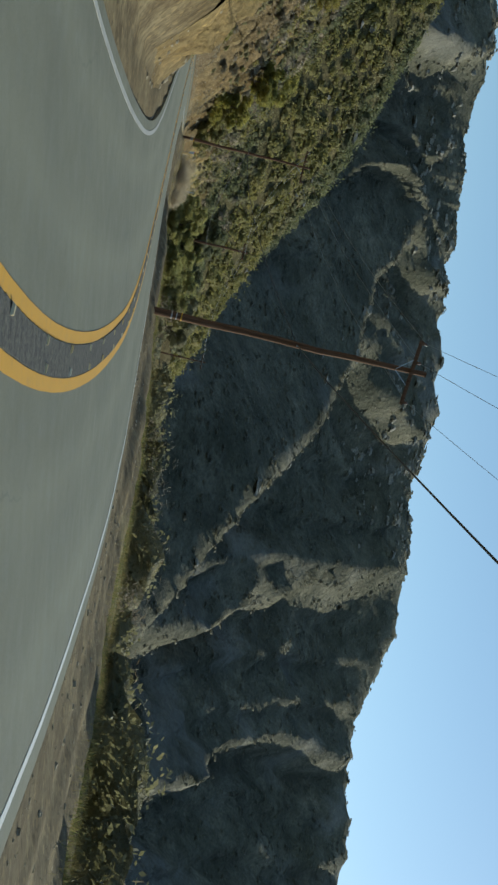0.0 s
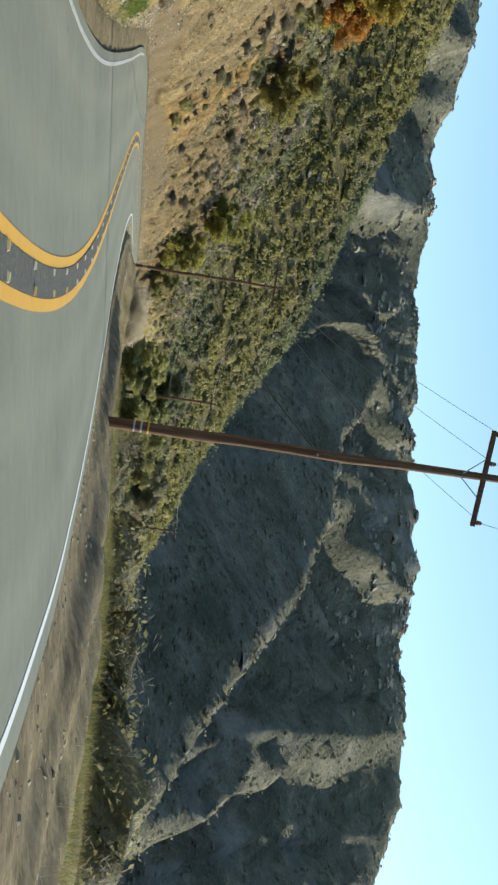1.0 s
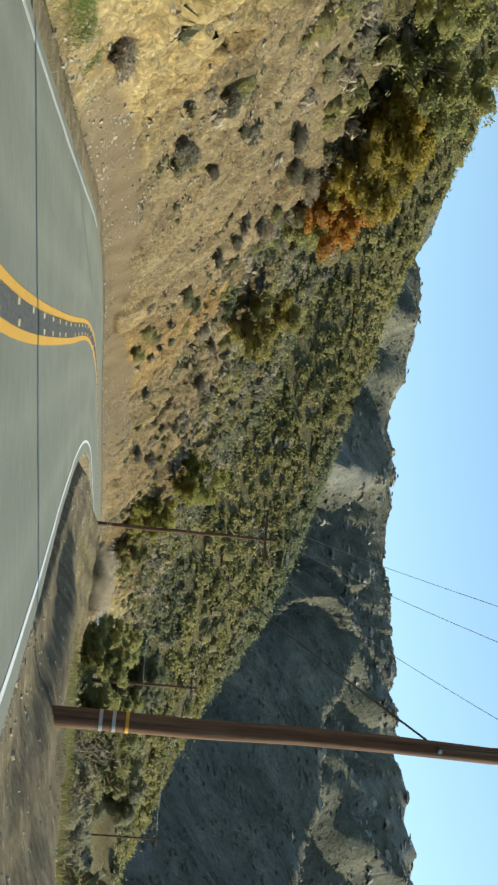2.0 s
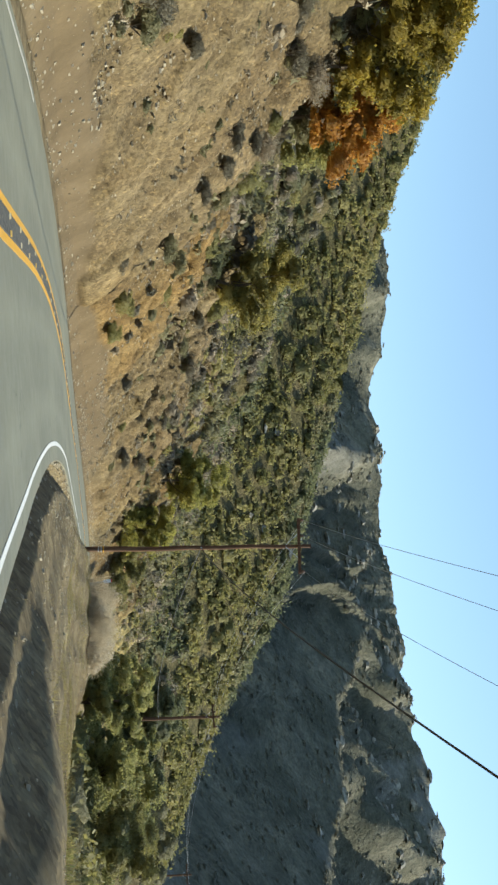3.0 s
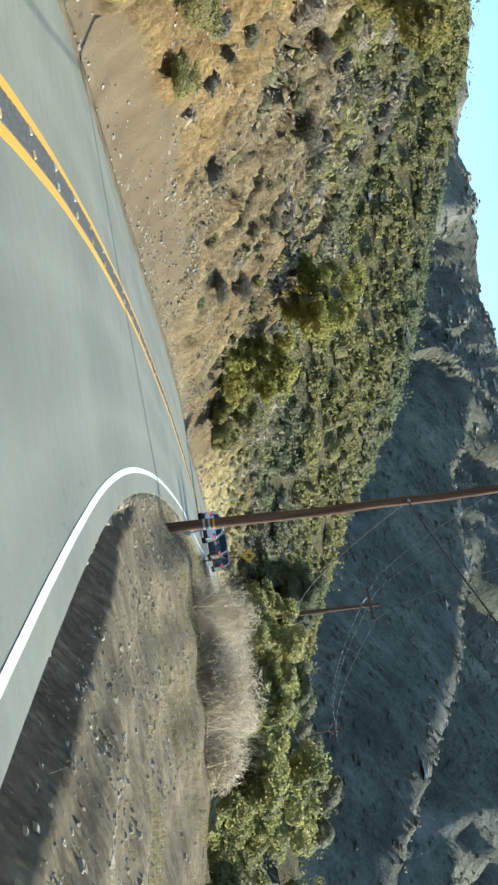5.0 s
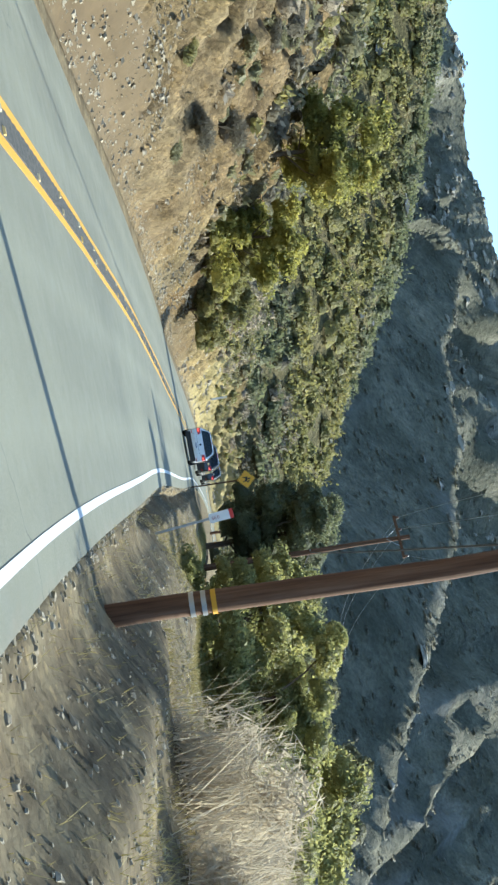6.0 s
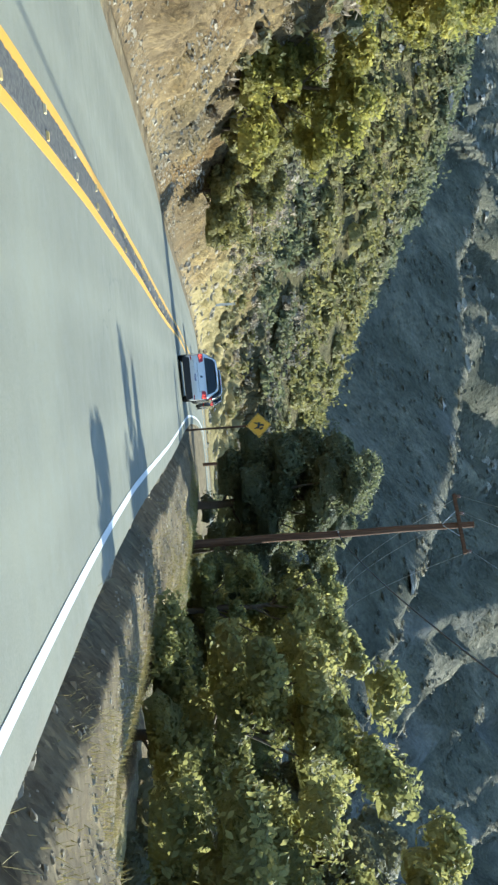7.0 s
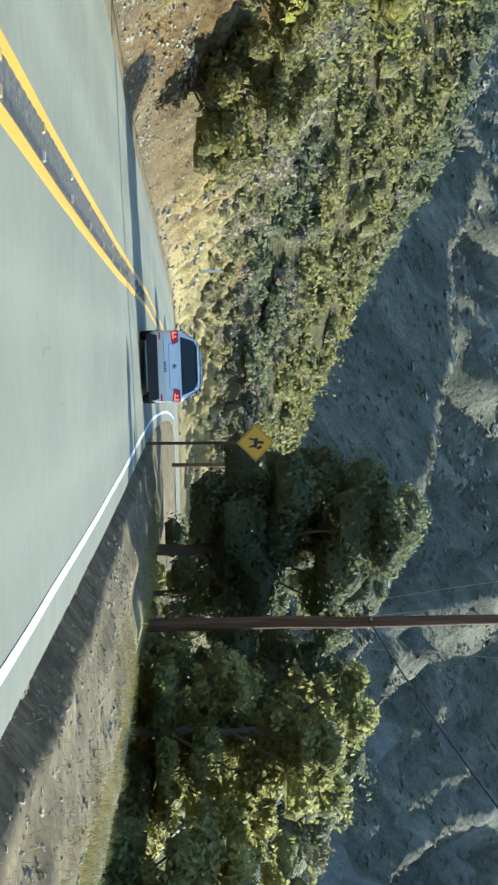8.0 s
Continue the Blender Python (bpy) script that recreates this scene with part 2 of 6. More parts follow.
def foliage_material(name, dark, mid, light, scale=0.35, rough=0.6, through=0.35, clump=0.0):
    """Leaves: three tones, mixed leaf by leaf and in patches, that let some light through; and a twin with leafy relief for the hearts of bushes."""
    k = Mat(name, rough, spec=0.35)
    geo = k.node("ShaderNodeNewGeometry")
    r = geo.outputs["Random Per Island"]
    patch = k.noise(scale, 3, 0.6)
    f = k.math("ADD", k.math("MULTIPLY", r, 0.38), k.math("SUBTRACT", k.math("MULTIPLY", patch, 1.5), 0.45))
    c = k.ramp(f, [(0.05, dark), (0.45, mid), (0.9, light)])
    if clump:
        fleck = k.ramp(k.noise(clump * 1.3, 4, 0.7), [(0.3, (0.72, 0.72, 0.68)), (0.55, (1.0, 1.0, 1.0)), (0.72, (1.25, 1.25, 1.18))])
        c = k.mix(0.85, c, fleck, "MULTIPLY")
        k.bump(k.noise(clump, 3, 0.7), 1.0, min(2.2 / clump, 0.5 * clump))
    k.color(c)
    tr = k.node("ShaderNodeBsdfTranslucent")
    k.link(c, tr.inputs[0])
    mx = k.node("ShaderNodeMixShader")
    mx.inputs[0].default_value = through
    k.link(k.b.outputs[0], mx.inputs[1])
    k.link(tr.outputs[0], mx.inputs[2])
    out = mx.outputs[0]
    if clump:
        # gaps between the sprays of leaves
        gap = k.ramp(k.noise(clump * 0.9, 3, 0.65), [(0.41, (1, 1, 1)), (0.43, (0, 0, 0))])
        see = k.node("ShaderNodeMixShader")
        k.link(gap, see.inputs[0])
        k.link(out, see.inputs[1])
        k.link(k.node("ShaderNodeBsdfTransparent").outputs[0], see.inputs[2])
        out = see.outputs[0]
    k.link(out, k.t.nodes["Material Output"].inputs[0])
    if not clump:
        CLUMPS[name] = [foliage_material(name + "_sprays", dark, mid, light, scale, rough, through, s) for s in (7.0, 2.0, 0.75)]
    return k.m


def rock_material():
    k = Mat("pale_rock", 0.9, spec=0.2)
    c = k.ramp(k.noise(1.4, 7, 0.7), [(0.3, (0.22, 0.18, 0.12)), (0.5, (0.33, 0.28, 0.195)), (0.72, (0.46, 0.41, 0.31))])
    info = k.node("ShaderNodeObjectInfo")
    k.color(k.mix(k.math("MULTIPLY", info.outputs["Random"], 0.3), c, (0.2, 0.19, 0.17)))
    k.bump(k.noise(6, 7, 0.7), 0.8, 0.05)
    return k.m


def outcrop_material():
    k = Mat("weathered_outcrop", 0.9, spec=0.2)
    k.color(k.ramp(k.noise(0.5, 7, 0.7), [(0.3, (0.17, 0.155, 0.13)), (0.5, (0.28, 0.26, 0.22)), (0.72, (0.4, 0.37, 0.31))]))
    k.bump(k.noise(1.5, 7, 0.7), 0.9, 0.25)
    return k.m


def wood_material():
    k = Mat("weathered_pole_wood", 0.85, spec=0.2)
    map_ = k.node("ShaderNodeMapping")
    map_.inputs["Scale"].default_value = (14, 14, 0.7)
    k.link(k.coord(), map_.inputs[0])
    g = k.noise(1.0, 6, 0.65, map_.outputs[0])
    k.color(k.ramp(g, [(0.28, (0.05, 0.027, 0.016)), (0.5, (0.13, 0.068, 0.038)), (0.72, (0.2, 0.125, 0.08))]))
    k.bump(g, 0.7, 0.012)
    return k.m


def plain(name, c, rough=0.6, metal=0.0, grain=0.12, scale=8.0):
    k = Mat(name, rough, metal)
    k.color(k.mix(k.noise(scale, 4), tuple(max(0, x * (1 - grain)) for x in c), tuple(x * (1 + grain) for x in c)))
    return k.m


def car_paint(name, c, coat=1.0, metal=0.25, dust=0.12):
    k = Mat(name, 0.35, metal)
    d = k.ramp(k.noise(2.5, 5, 0.7), [(0.4, (0, 0, 0)), (0.75, (1, 1, 1))])
    k.color(k.mix(k.math("MULTIPLY", d, dust), c, (0.3, 0.26, 0.2)))
    k.b.inputs["Coat Weight"].default_value = coat
    k.b.inputs["Coat Roughness"].default_value = 0.06
    return k.m


def glass_material(name, tint):
    k = Mat(name, 0.03)
    k.color(tint)
    k.b.inputs["Transmission Weight"].default_value = 0.75
    k.b.inputs["IOR"].default_value = 1.45
    return k.m


def lamp_red(name, c, glow=0.0):
    k = Mat(name, 0.15)
    k.color(c)
    k.b.inputs["Coat Weight"].default_value = 1.0
    if glow:
        k.b.inputs["Emission Color"].default_value = (1.0, 0.12, 0.05, 1)
        k.b.inputs["Emission Strength"].default_value = glow
    return k.m


OUTCROP = outcrop_material()
GROUND, ASPHALT, ROCK, WOOD = ground_material(), asphalt_material(), rock_material(), wood_material()
YELLOW = paint_material("yellow_road_paint", (0.7, 0.36, 0.018), 0.22)
WHITE = paint_material("white_road_paint", (0.74, 0.73, 0.69), 0.3)
OLDWHITE = paint_material("worn_white_road_paint", (0.5, 0.48, 0.43), 0.65)
STEEL = plain("galvanised_steel", (0.42, 0.43, 0.44), 0.45, 0.8)
DARKMETAL = plain("dark_metal", (0.05, 0.05, 0.05), 0.5, 0.6)
WIRE = plain("cable_black", (0.03, 0.03, 0.035), 0.6)
CONDUCTOR = plain("bare_conductor", (0.35, 0.36, 0.37), 0.35, 0.9)
PORCELAIN = plain("insulator_porcelain", (0.16, 0.09, 0.06), 0.2)
CHAPARRAL = foliage_material("chaparral_leaves", (0.125, 0.12, 0.046), (0.26, 0.24, 0.085), (0.4, 0.345, 0.132), 0.05, 0.65, 0.45)
OLIVE = foliage_material("olive_brush_leaves", (0.135, 0.13, 0.065), (0.24, 0.225, 0.118), (0.34, 0.305, 0.17), 0.2, 0.65, 0.45)
GREENGOLD = foliage_material("green_gold_leaves", (0.16, 0.17, 0.065), (0.32, 0.31, 0.115), (0.5, 0.45, 0.17), 0.5, 0.6, 0.55)
YELLOWGREEN = foliage_material("yellow_green_leaves", (0.16, 0.16, 0.045), (0.33, 0.31, 0.08), (0.5, 0.43, 0.125), 0.5, 0.6, 0.55)
GOLD = foliage_material("golden_autumn_leaves", (0.15, 0.125, 0.025), (0.32, 0.25, 0.045), (0.5, 0.37, 0.07), 0.6, 0.6, 0.5)
OLIVEGOLD = foliage_material("olive_gold_leaves", (0.15, 0.135, 0.045), (0.31, 0.265, 0.075), (0.48, 0.39, 0.12), 0.5, 0.6, 0.5)
RUST = foliage_material("rust_orange_leaves", (0.2, 0.1, 0.025), (0.46, 0.22, 0.04), (0.65, 0.35, 0.07), 0.7, 0.6, 0.5)
DARKGREEN = foliage_material("dark_oak_leaves", (0.1, 0.112, 0.055), (0.18, 0.19, 0.095), (0.26, 0.26, 0.13), 0.4, 0.65, 0.5)
MOUNTAIN = foliage_material("mountain_scrub_leaves", (0.14, 0.135, 0.104), (0.185, 0.175, 0.134), (0.24, 0.222, 0.172), 0.02, 0.7, 0.5)
GREYBRUSH = foliage_material("grey_brown_brush_twigs", (0.1, 0.088, 0.062), (0.17, 0.15, 0.105), (0.25, 0.22, 0.15), 0.5, 0.85, 0.25)
PLUME = foliage_material("beige_dry_stalks", (0.27, 0.22, 0.15), (0.46, 0.39, 0.28), (0.62, 0.54, 0.4), 0.6, 0.85, 0.5)
DRYTWIG = foliage_material("dry_brush_twigs", (0.2, 0.155, 0.105), (0.36, 0.295, 0.205), (0.5, 0.425, 0.31), 0.5, 0.85, 0.25)
STRAW = foliage_material("dry_grass_blades", (0.16, 0.13, 0.05), (0.3, 0.25, 0.1), (0.44, 0.37, 0.18), 0.7, 0.8, 0.3)
GREENGRASS = foliage_material("green_grass_blades", (0.06, 0.09, 0.018), (0.13, 0.18, 0.035), (0.22, 0.26, 0.065), 0.8, 0.7, 0.3)
BARK = plain("grey_brown_bark", (0.1, 0.075, 0.05), 0.9, 0.0, 0.4, 12)

# ---- road line and lie of the land ----
ROAD_START = (-3.471, -6.405)
HEADING = [-17.5, -20.4, -9.4, -2.7, 5.3, 11.1, 12.28, 12.52, 6.82, 2.2, -4.0, -8.1, -8.25, -10.6, -10.75, -9.8, -10.2, -12.0, -12.5, -13.3, -14.5, -17.0, -45.0, -72.0, -80.0, -84.0]
LEVEL = [-0.39, 0.18, 0.54, 0.73, 0.63, 0.42, 0.21, 0.02, -0.1, -0.24, -0.41, -0.44, -0.5, -0.545, -0.585, -0.67, -0.82, -0.88, -0.92, -0.93, -0.95, -0.97, -1.0, -1.0, -1.0, -1.0]
BANK = [0.165, 0.167, 0.147, 0.139, 0.122, 0.1, 0.0647, 0.0400, 0.0387, 0.0340, 0.0280, 0.0520, 0.0368, 0.0172, 0.0080, 0.012, 0.035, 0.033, 0.025, 0.018, 0.007, 0.0, -0.01, -0.02, -0.02, -0.02]
STRIPE, EDGE_R, EDGE_L = 0.237, 3.56, 3.47     # yellow stripes, white edge lines, from the middle of the road


def eased(knots, s, step=10.0):
    """A smooth curve through knots set every step metres."""
    k = np.array([2 * knots[0] - knots[1], *knots, 2 * knots[-1] - knots[-2]])
    u = np.clip(np.asarray(s, float) / step, 0, len(knots) - 1.0001)
    i = u.astype(int)
    w = u - i
    a, b, c, e = k[i], k[i + 1], k[i + 2], k[i + 3]
    return .5 * (2 * b + (c - a) * w + (2 * a - 5 * b + 4 * c - e) * w ** 2 + (3 * b - a - 3 * c + e) * w ** 3)


S0, S1 = -70, 250
S = np.arange(S0, S1 + 1.0, 1.0)
TH = np.radians(eased(HEADING, S))
RX, RY = np.zeros(len(S)), np.zeros(len(S))
for i in range(-S0 + 1, len(S)):
    RX[i], RY[i] = RX[i - 1] - math.sin(TH[i - 1]), RY[i - 1] + math.cos(TH[i - 1])
for i in range(-S0 - 1, -1, -1):
    RX[i], RY[i] = RX[i + 1] + math.sin(TH[i]), RY[i + 1] - math.cos(TH[i])
RX, RY = RX + ROAD_START[0], RY + ROAD_START[1]
RZ = eased(LEVEL, S) + np.minimum(S, 0) * 0.03
RB = eased(BANK, S)
KERNEL = np.exp(-0.5 * (np.arange(-12, 13) / 4.0) ** 2)
KERNEL /= KERNEL.sum()
RZ, RB = (np.convolve(np.pad(a, 12, mode="edge"), KERNEL, "valid") for a in (RZ, RB))


def on_road(s, off, up=0.0):
    """The place at s metres along the road, off metres to the right of its middle, up metres over its surface."""
    i = np.asarray(s, float) - S0
    f = lambda a: np.interp(i, np.arange(len(S)), a)
    th, b = f(TH), f(RB)
    return np.stack([f(RX) + off * np.cos(th), f(RY) + off * np.sin(th), f(RZ) + b * off + up], -1)


def road_coords(x, y):
    """For arrays of places: metres along the road, metres to its right, its level and its bank there."""
    s, off = np.empty_like(x), np.empty_like(x)
    for a in range(0, len(x), 20000):
        px, py = x[a:a + 20000], y[a:a + 20000]
        j = ((px[:, None] - RX[::2]) ** 2 + (py[:, None] - RY[::2]) ** 2).argmin(1) * 2
        dx, dy = px - RX[j], py - RY[j]
        along = -dx * np.sin(TH[j]) + dy * np.cos(TH[j])
        s[a:a + 20000] = S[j] + np.clip(along, -1.5, 1.5)
        off[a:a + 20000] = dx * np.cos(TH[j]) + dy * np.sin(TH[j])
        far = np.hypot(dx, dy)
        off[a:a + 20000] = np.where(np.abs(along) > 4, np.sign(off[a:a + 20000]) * far, off[a:a + 20000])
    return s, off, np.interp(s, S, RZ), np.interp(s, S, RB)


LATTICE = np.random.RandomState(5).rand(256, 256)


def value_noise(x, y):
    xi, yi = np.floor(x).astype(int), np.floor(y).astype(int)
    u, v = x - xi, y - yi
    u, v = u * u * (3 - 2 * u), v * v * (3 - 2 * v)
    g = lambda a, b: LATTICE[a % 256, b % 256]
    return (g(xi, yi) * (1 - u) + g(xi + 1, yi) * u) * (1 - v) + (g(xi, yi + 1) * (1 - u) + g(xi + 1, yi + 1) * u) * v


def fbm(x, y, octaves=4, gain=0.5):
    out, amp, total = 0.0, 1.0, 0.0
    for k in range(octaves):
        out = out + amp * (value_noise(x + 17.3 * k, y - 9.1 * k) - 0.5)
        total += amp
        x, y, amp = x * 2.03, y * 2.03, amp * gain
    return out / total * 2


def smooth(a, b, x):
    t = np.clip((x - a) / (b - a), 0, 1)
    return t * t * (3 - 2 * t)


RIDGE_AZ = [-180, -120, -60, -26, -20, -17, -13, -10, -5, -2.7, -1, 2, 6, 10, 13, 15, 17, 20, 22, 24.5, 27, 29.5, 32, 45, 70, 120, 180]
RIDGE_EL = [9, 12, 14, 13.2, 12.6, 11.9, 12.2, 11.4, 11.8, 11.6, 12.3, 12.3, 12.8, 13.8, 13.4, 13.6, 13.8, 14.1, 13.8, 13.1, 12.8, 13.4, 13.6, 14, 13, 11, 9]
SPUR_X = [-300, -130, -115, -92, -80, -71, -61, -52, -41, -32, -19, 0, 9, 20, 30, 40, 51, 75, 110]
SPUR_Z = [95, 75, 70, 62.5, 57, 54.5, 50.5, 48.5, 45.5, 43, 40, 33.5, 29, 22, 16.5, 12, 8, -2, -14]
# the long rib that comes down from the mountain into the canyon
SPINE = [(5, 760, 156), (33, 680, 127), (55, 625, 109), (82, 578, 103), (98, 545, 92), (111, 487, 73), (121, 430, 56), (136, 396, 41), (165, 345, 18)]
CUT_S = [-70, 40, 60, 80, 96, 112, 124, 136, 150, 175, 200, 250]
CUT_A = [5, 5, 6, 7.5, 12, 8.5, 7.5, 9.5, 9.5, 7, 6.5, 6]


def land(x, y):
    """Height of the ground, and how far it is shoulder, dry grass and brush."""
    s, off, z, bank = road_coords(x, y)
    flat = z + bank * np.clip(off, -4.4, np.interp(s, [35, 70], [9.0, 6.0]))
    flat = flat - 0.035 - 0.14 * (1 - smooth(3.45, 3.75, np.abs(off) - 0.3 * (off > 0)))
    # cut bank and hillside on the inner side
    toe = 4.9 + 0.5 * fbm(s * 0.07, off * 0 + 3.0, 3)
    u = np.maximum(-off - toe, 0)
    amp = np.interp(s, CUT_S, CUT_A)
    gully = fbm(s * 0.1 + 0.07 * u, u * 0.09, 4)
    cut = amp * (1 - np.exp(-u / (5.5 + 1.6 * gully))) + 0.34 * np.maximum(u - 5, 0)
    cut = np.minimum(cut, 12 + 0.26 * u)
    cut = cut * (1 - smooth(198, 214, s) * smooth(5, 26, u))
    rough = smooth(0.25, 3.2, u)
    # broken rock: slanting ledges, hollows and knobs
    slant = cut * 0.75 + s * 0.3 + 1.4 * fbm(x * 0.12, y * 0.12, 3)
    ledge = (slant - np.floor(slant)) ** 3
    q = u + cut
    knob = 0.5 - np.abs(fbm(s * 0.24 + 0.1 * q, q * 0.22, 4, 0.6))
    chip = 0.5 - np.abs(fbm(s * 0.7 + 31, q * 0.7, 3, 0.65))
    patchy = smooth(-0.25, 0.35, fbm(x * 0.1 + 7, y * 0.1, 3))
    plane = 1 - 0.6 * smooth(70, 84, s) * (1 - smooth(140, 155, s))
    cut = cut * (1 + 0.3 * gully * rough) + rough * (2.6 * plane * (knob - 0.25) * smooth(0.5, 6, u) + 1.9 * plane * (0.3 - np.abs(fbm(s * 0.26 + 0.2 * u, u * 0.12 + 5, 4, 0.6))) * smooth(0.3, 2.6, u) + plane * ((0.3 + patchy) * (0.5 * (chip - 0.25) - 0.7 * ledge) + 0.3 * fbm(s * 1.0, q * 1.0, 2, 0.65)))
    # fans of loose earth
    fan = smooth(0.1, 0.5, fbm(s * 0.06 + 11, s * 0, 3)) * smooth(30, 45, s)
    cut = cut * (1 - 0.35 * fan * (1 - smooth(1.5, 4.5, u)))
    # berm of loose earth along the foot of the bank
    cut = cut + 0.35 * np.exp(-((off + 5.6) / 0.7) ** 2) * smooth(40, 75, s)
    # lower ground on the outer side
    v = np.maximum(off - np.interp(s, [-70, 60, 75, 100, 112, 120, 130, 145, 165, 250], [9, 9, 14, 13, 9.5, 6.2, 6.6, 8.0, 7.6, 9]), 0)
    drop = -0.5 * smooth(0, 1.6, v) * smooth(66, 80, s) - 0.2 * np.minimum(np.maximum(v - 2, 0), 26) + 0.25 * rough_side(x, y) * smooth(0, 3, v)
    shoulder_lift = 0.10 * fbm(x * 0.5, y * 0.5, 4) * smooth(4.2, 6, off)
    rut = 0.05 * np.sin(off * 4.0 + fbm(s * 0.05, off * 0) * 5) * smooth(4.4, 5.5, off) * (1 - smooth(9, 12, off))
    # roadside ditch: sheer on the pavement's side, a slope on the other
    deep = np.interp(s, [52, 62, 92, 101, 114, 122, 150, 166], [0, 0.42, 0.42, 0, 0, 0.42, 0.42, 0])
    wob = off + 0.22 * fbm(s * 0.25, off * 0.1, 4)
    ditch = -deep * smooth(3.96, 4.12, off + 0.1 * fbm(s * 0.8, off * 0 + 2, 3)) * np.clip((4.22 + 1.25 * deep - wob) / (1.25 * deep + 0.01), 0, 1)
    ditch = ditch + 0.16 * smooth(5.0, 5.6, off) * (1 - smooth(6, 9, off)) * smooth(0, 0.6, deep)
    # a low bench that carries the pole and the mile marker, and falls off beyond them
    beyond = -0.78 * (x - 1.9) + 0.63 * (y - 108.4) + 0.25 * fbm(x * 0.6, y * 0.6, 3)
    bench = 0.4 * smooth(4.25, 5.5, off + 0.15 * fbm(s * 0.5, off * 0, 3)) * smooth(98, 105, s) * (1 - smooth(-0.3, 0.9, beyond)) * (1 - smooth(9, 13, off))
    bench = bench - 0.35 * smooth(0.2, 2.0, beyond) * (1 - smooth(5, 12, beyond)) * smooth(5.0, 6.5, off)
    bench = bench + 0.32 * smooth(4.5, 6.2, off) * smooth(34, 44, s) * (1 - smooth(60, 70, s)) * (1 - smooth(10, 14, off))
    near = flat + cut + drop + ditch + shoulder_lift + rut + bench
    # the wooded spur ahead
    crest = np.interp(x, SPUR_X, SPUR_Z)
    yy = y - 285 - 0.06 * (x - 5)
    front = np.where(yy < 0, np.exp(-(yy / 46.0) ** 2), np.exp(-(yy / 60.0) ** 2))
    spur = crest * front + 2.6 * fbm(x * 0.03, y * 0.03, 5, 0.55) * front
    clear = smooth(6, 26, np.abs(off))
    low = near * (1 - 0.0 * clear)
    h = np.maximum(low, spur * clear - 3 * (1 - clear))
    # far slopes: ribs and gullies that run down from the ridge
    az, r = np.degrees(np.arctan2(x, y)), np.hypot(x, y)
    top = np.tan(np.radians(np.interp(az, RIDGE_AZ, RIDGE_EL))) * 790
    top = top * (1 + 0.035 * fbm(az * 0.9, az * 0, 4, 0.6))
    bend = 7.0 * fbm(x * 0.0045, y * 0.0045, 3)
    climb = np.clip((r - 385) / 405, 0, 1)
    climb = climb ** 1.6
    env = smooth(0.0, 0.25, climb) * (1 - smooth(0.84, 1.0, climb))
    stray = 0.22 * fbm(x * 0.012 + 9, y * 0.012, 4)
    far = top * climb + env * (27 * (flank(az / 7.5 + bend * 0.11 + 0.3 + stray) - 0.55) + 10 * (flank(az / 2.3 + bend * 0.22 + 2.5 * stray) - 0.5))
    far = far + (8 * fbm(x * 0.017, y * 0.017, 4, 0.6) + 3.4 * fbm(x * 0.07, y * 0.07, 2, 0.6)) * smooth(0.02, 0.2, climb) * (1 - 0.6 * smooth(0.85, 1, climb))
    far = far - 0.3 * np.maximum(r - 800, 0)
    far = np.maximum(far, spine_height(x, y))
    h = np.where(r > 300, np.maximum(h * (1 - smooth(330, 430, r)) - 12 * smooth(310, 420, r), far - 8 * (1 - smooth(330, 430, r))), h)
    shoulder = (smooth(3.2, 3.6, off) * (1 - smooth(9, 14, off)) + smooth(-6.2, -5.0, off) * (off < 0)) * (r < 400)
    bend = smooth(190, 196, s) * smooth(4.4, 4.9, -off) * (1 - smooth(8.5, 11, -off))
    grass = np.maximum(0.55 * bend, smooth(0.1, 0.5, fbm(x * 0.25, y * 0.25, 4)) * smooth(6, 8, off) * (1 - smooth(14, 20, off)) * 0.9)
    brush = np.maximum(smooth(8, 14, u + 5 * fbm(x * 0.06, y * 0.06, 3)), smooth(3, 10, v))
    brush = np.maximum(brush, smooth(150, 175, y + 6 * fbm(x * 0.1, y * 0.1)) * smooth(3, 9, u))
    brush = np.maximum(brush, smooth(260, 330, r))
    far_off = smooth(290, 360, r)
    brush = brush * (1 - 0.999 * far_off) + 2 * far_off
    return h, np.clip(shoulder, 0, 1), np.clip(grass, 0, 1), np.clip(brush, 0, 2)


def flank(p):
    """Ribs that rise gently from the left and break off steeply on the right."""
    p = p - np.floor(p)
    return np.minimum(p / 0.82, (1 - p) / 0.18)


def spine_height(x, y):
    """Height of the long rib: a wandering sharp crest with steep flanks."""
    wx, wy = x + 14 * fbm(x * 0.012, y * 0.012, 3), y + 14 * fbm(x * 0.012 + 50, y * 0.012, 3)
    best = np.full(x.shape, -99.0)
    for (ax, ay, az_), (bx, by, bz) in zip(SPINE, SPINE[1:]):
        dx, dy = bx - ax, by - ay
        t = np.clip(((wx - ax) * dx + (wy - ay) * dy) / (dx * dx + dy * dy), 0, 1)
        px, py = wx - ax - t * dx, wy - ay - t * dy
        d = np.sqrt(px * px + py * py + 9.0)
        best = np.maximum(best, az_ + t * (bz - az_) - np.where(px * dy - py * dx > 0, 0.92, 0.76) * d)
    return best + 3 * fbm(x * 0.03, y * 0.03, 4, 0.5)


def slabs(x, y):
    """Where bare pale rock shows through the far scrub."""
    return smooth(0.12, 0.3, fbm(x * 0.05, y * 0.03, 4, 0.6)) * smooth(0.05, 0.3, fbm(x * 0.008 + 3, y * 0.008, 2) + 0.1)


def rough_side(x, y):
    return fbm(x * 0.3, y * 0.3, 4)


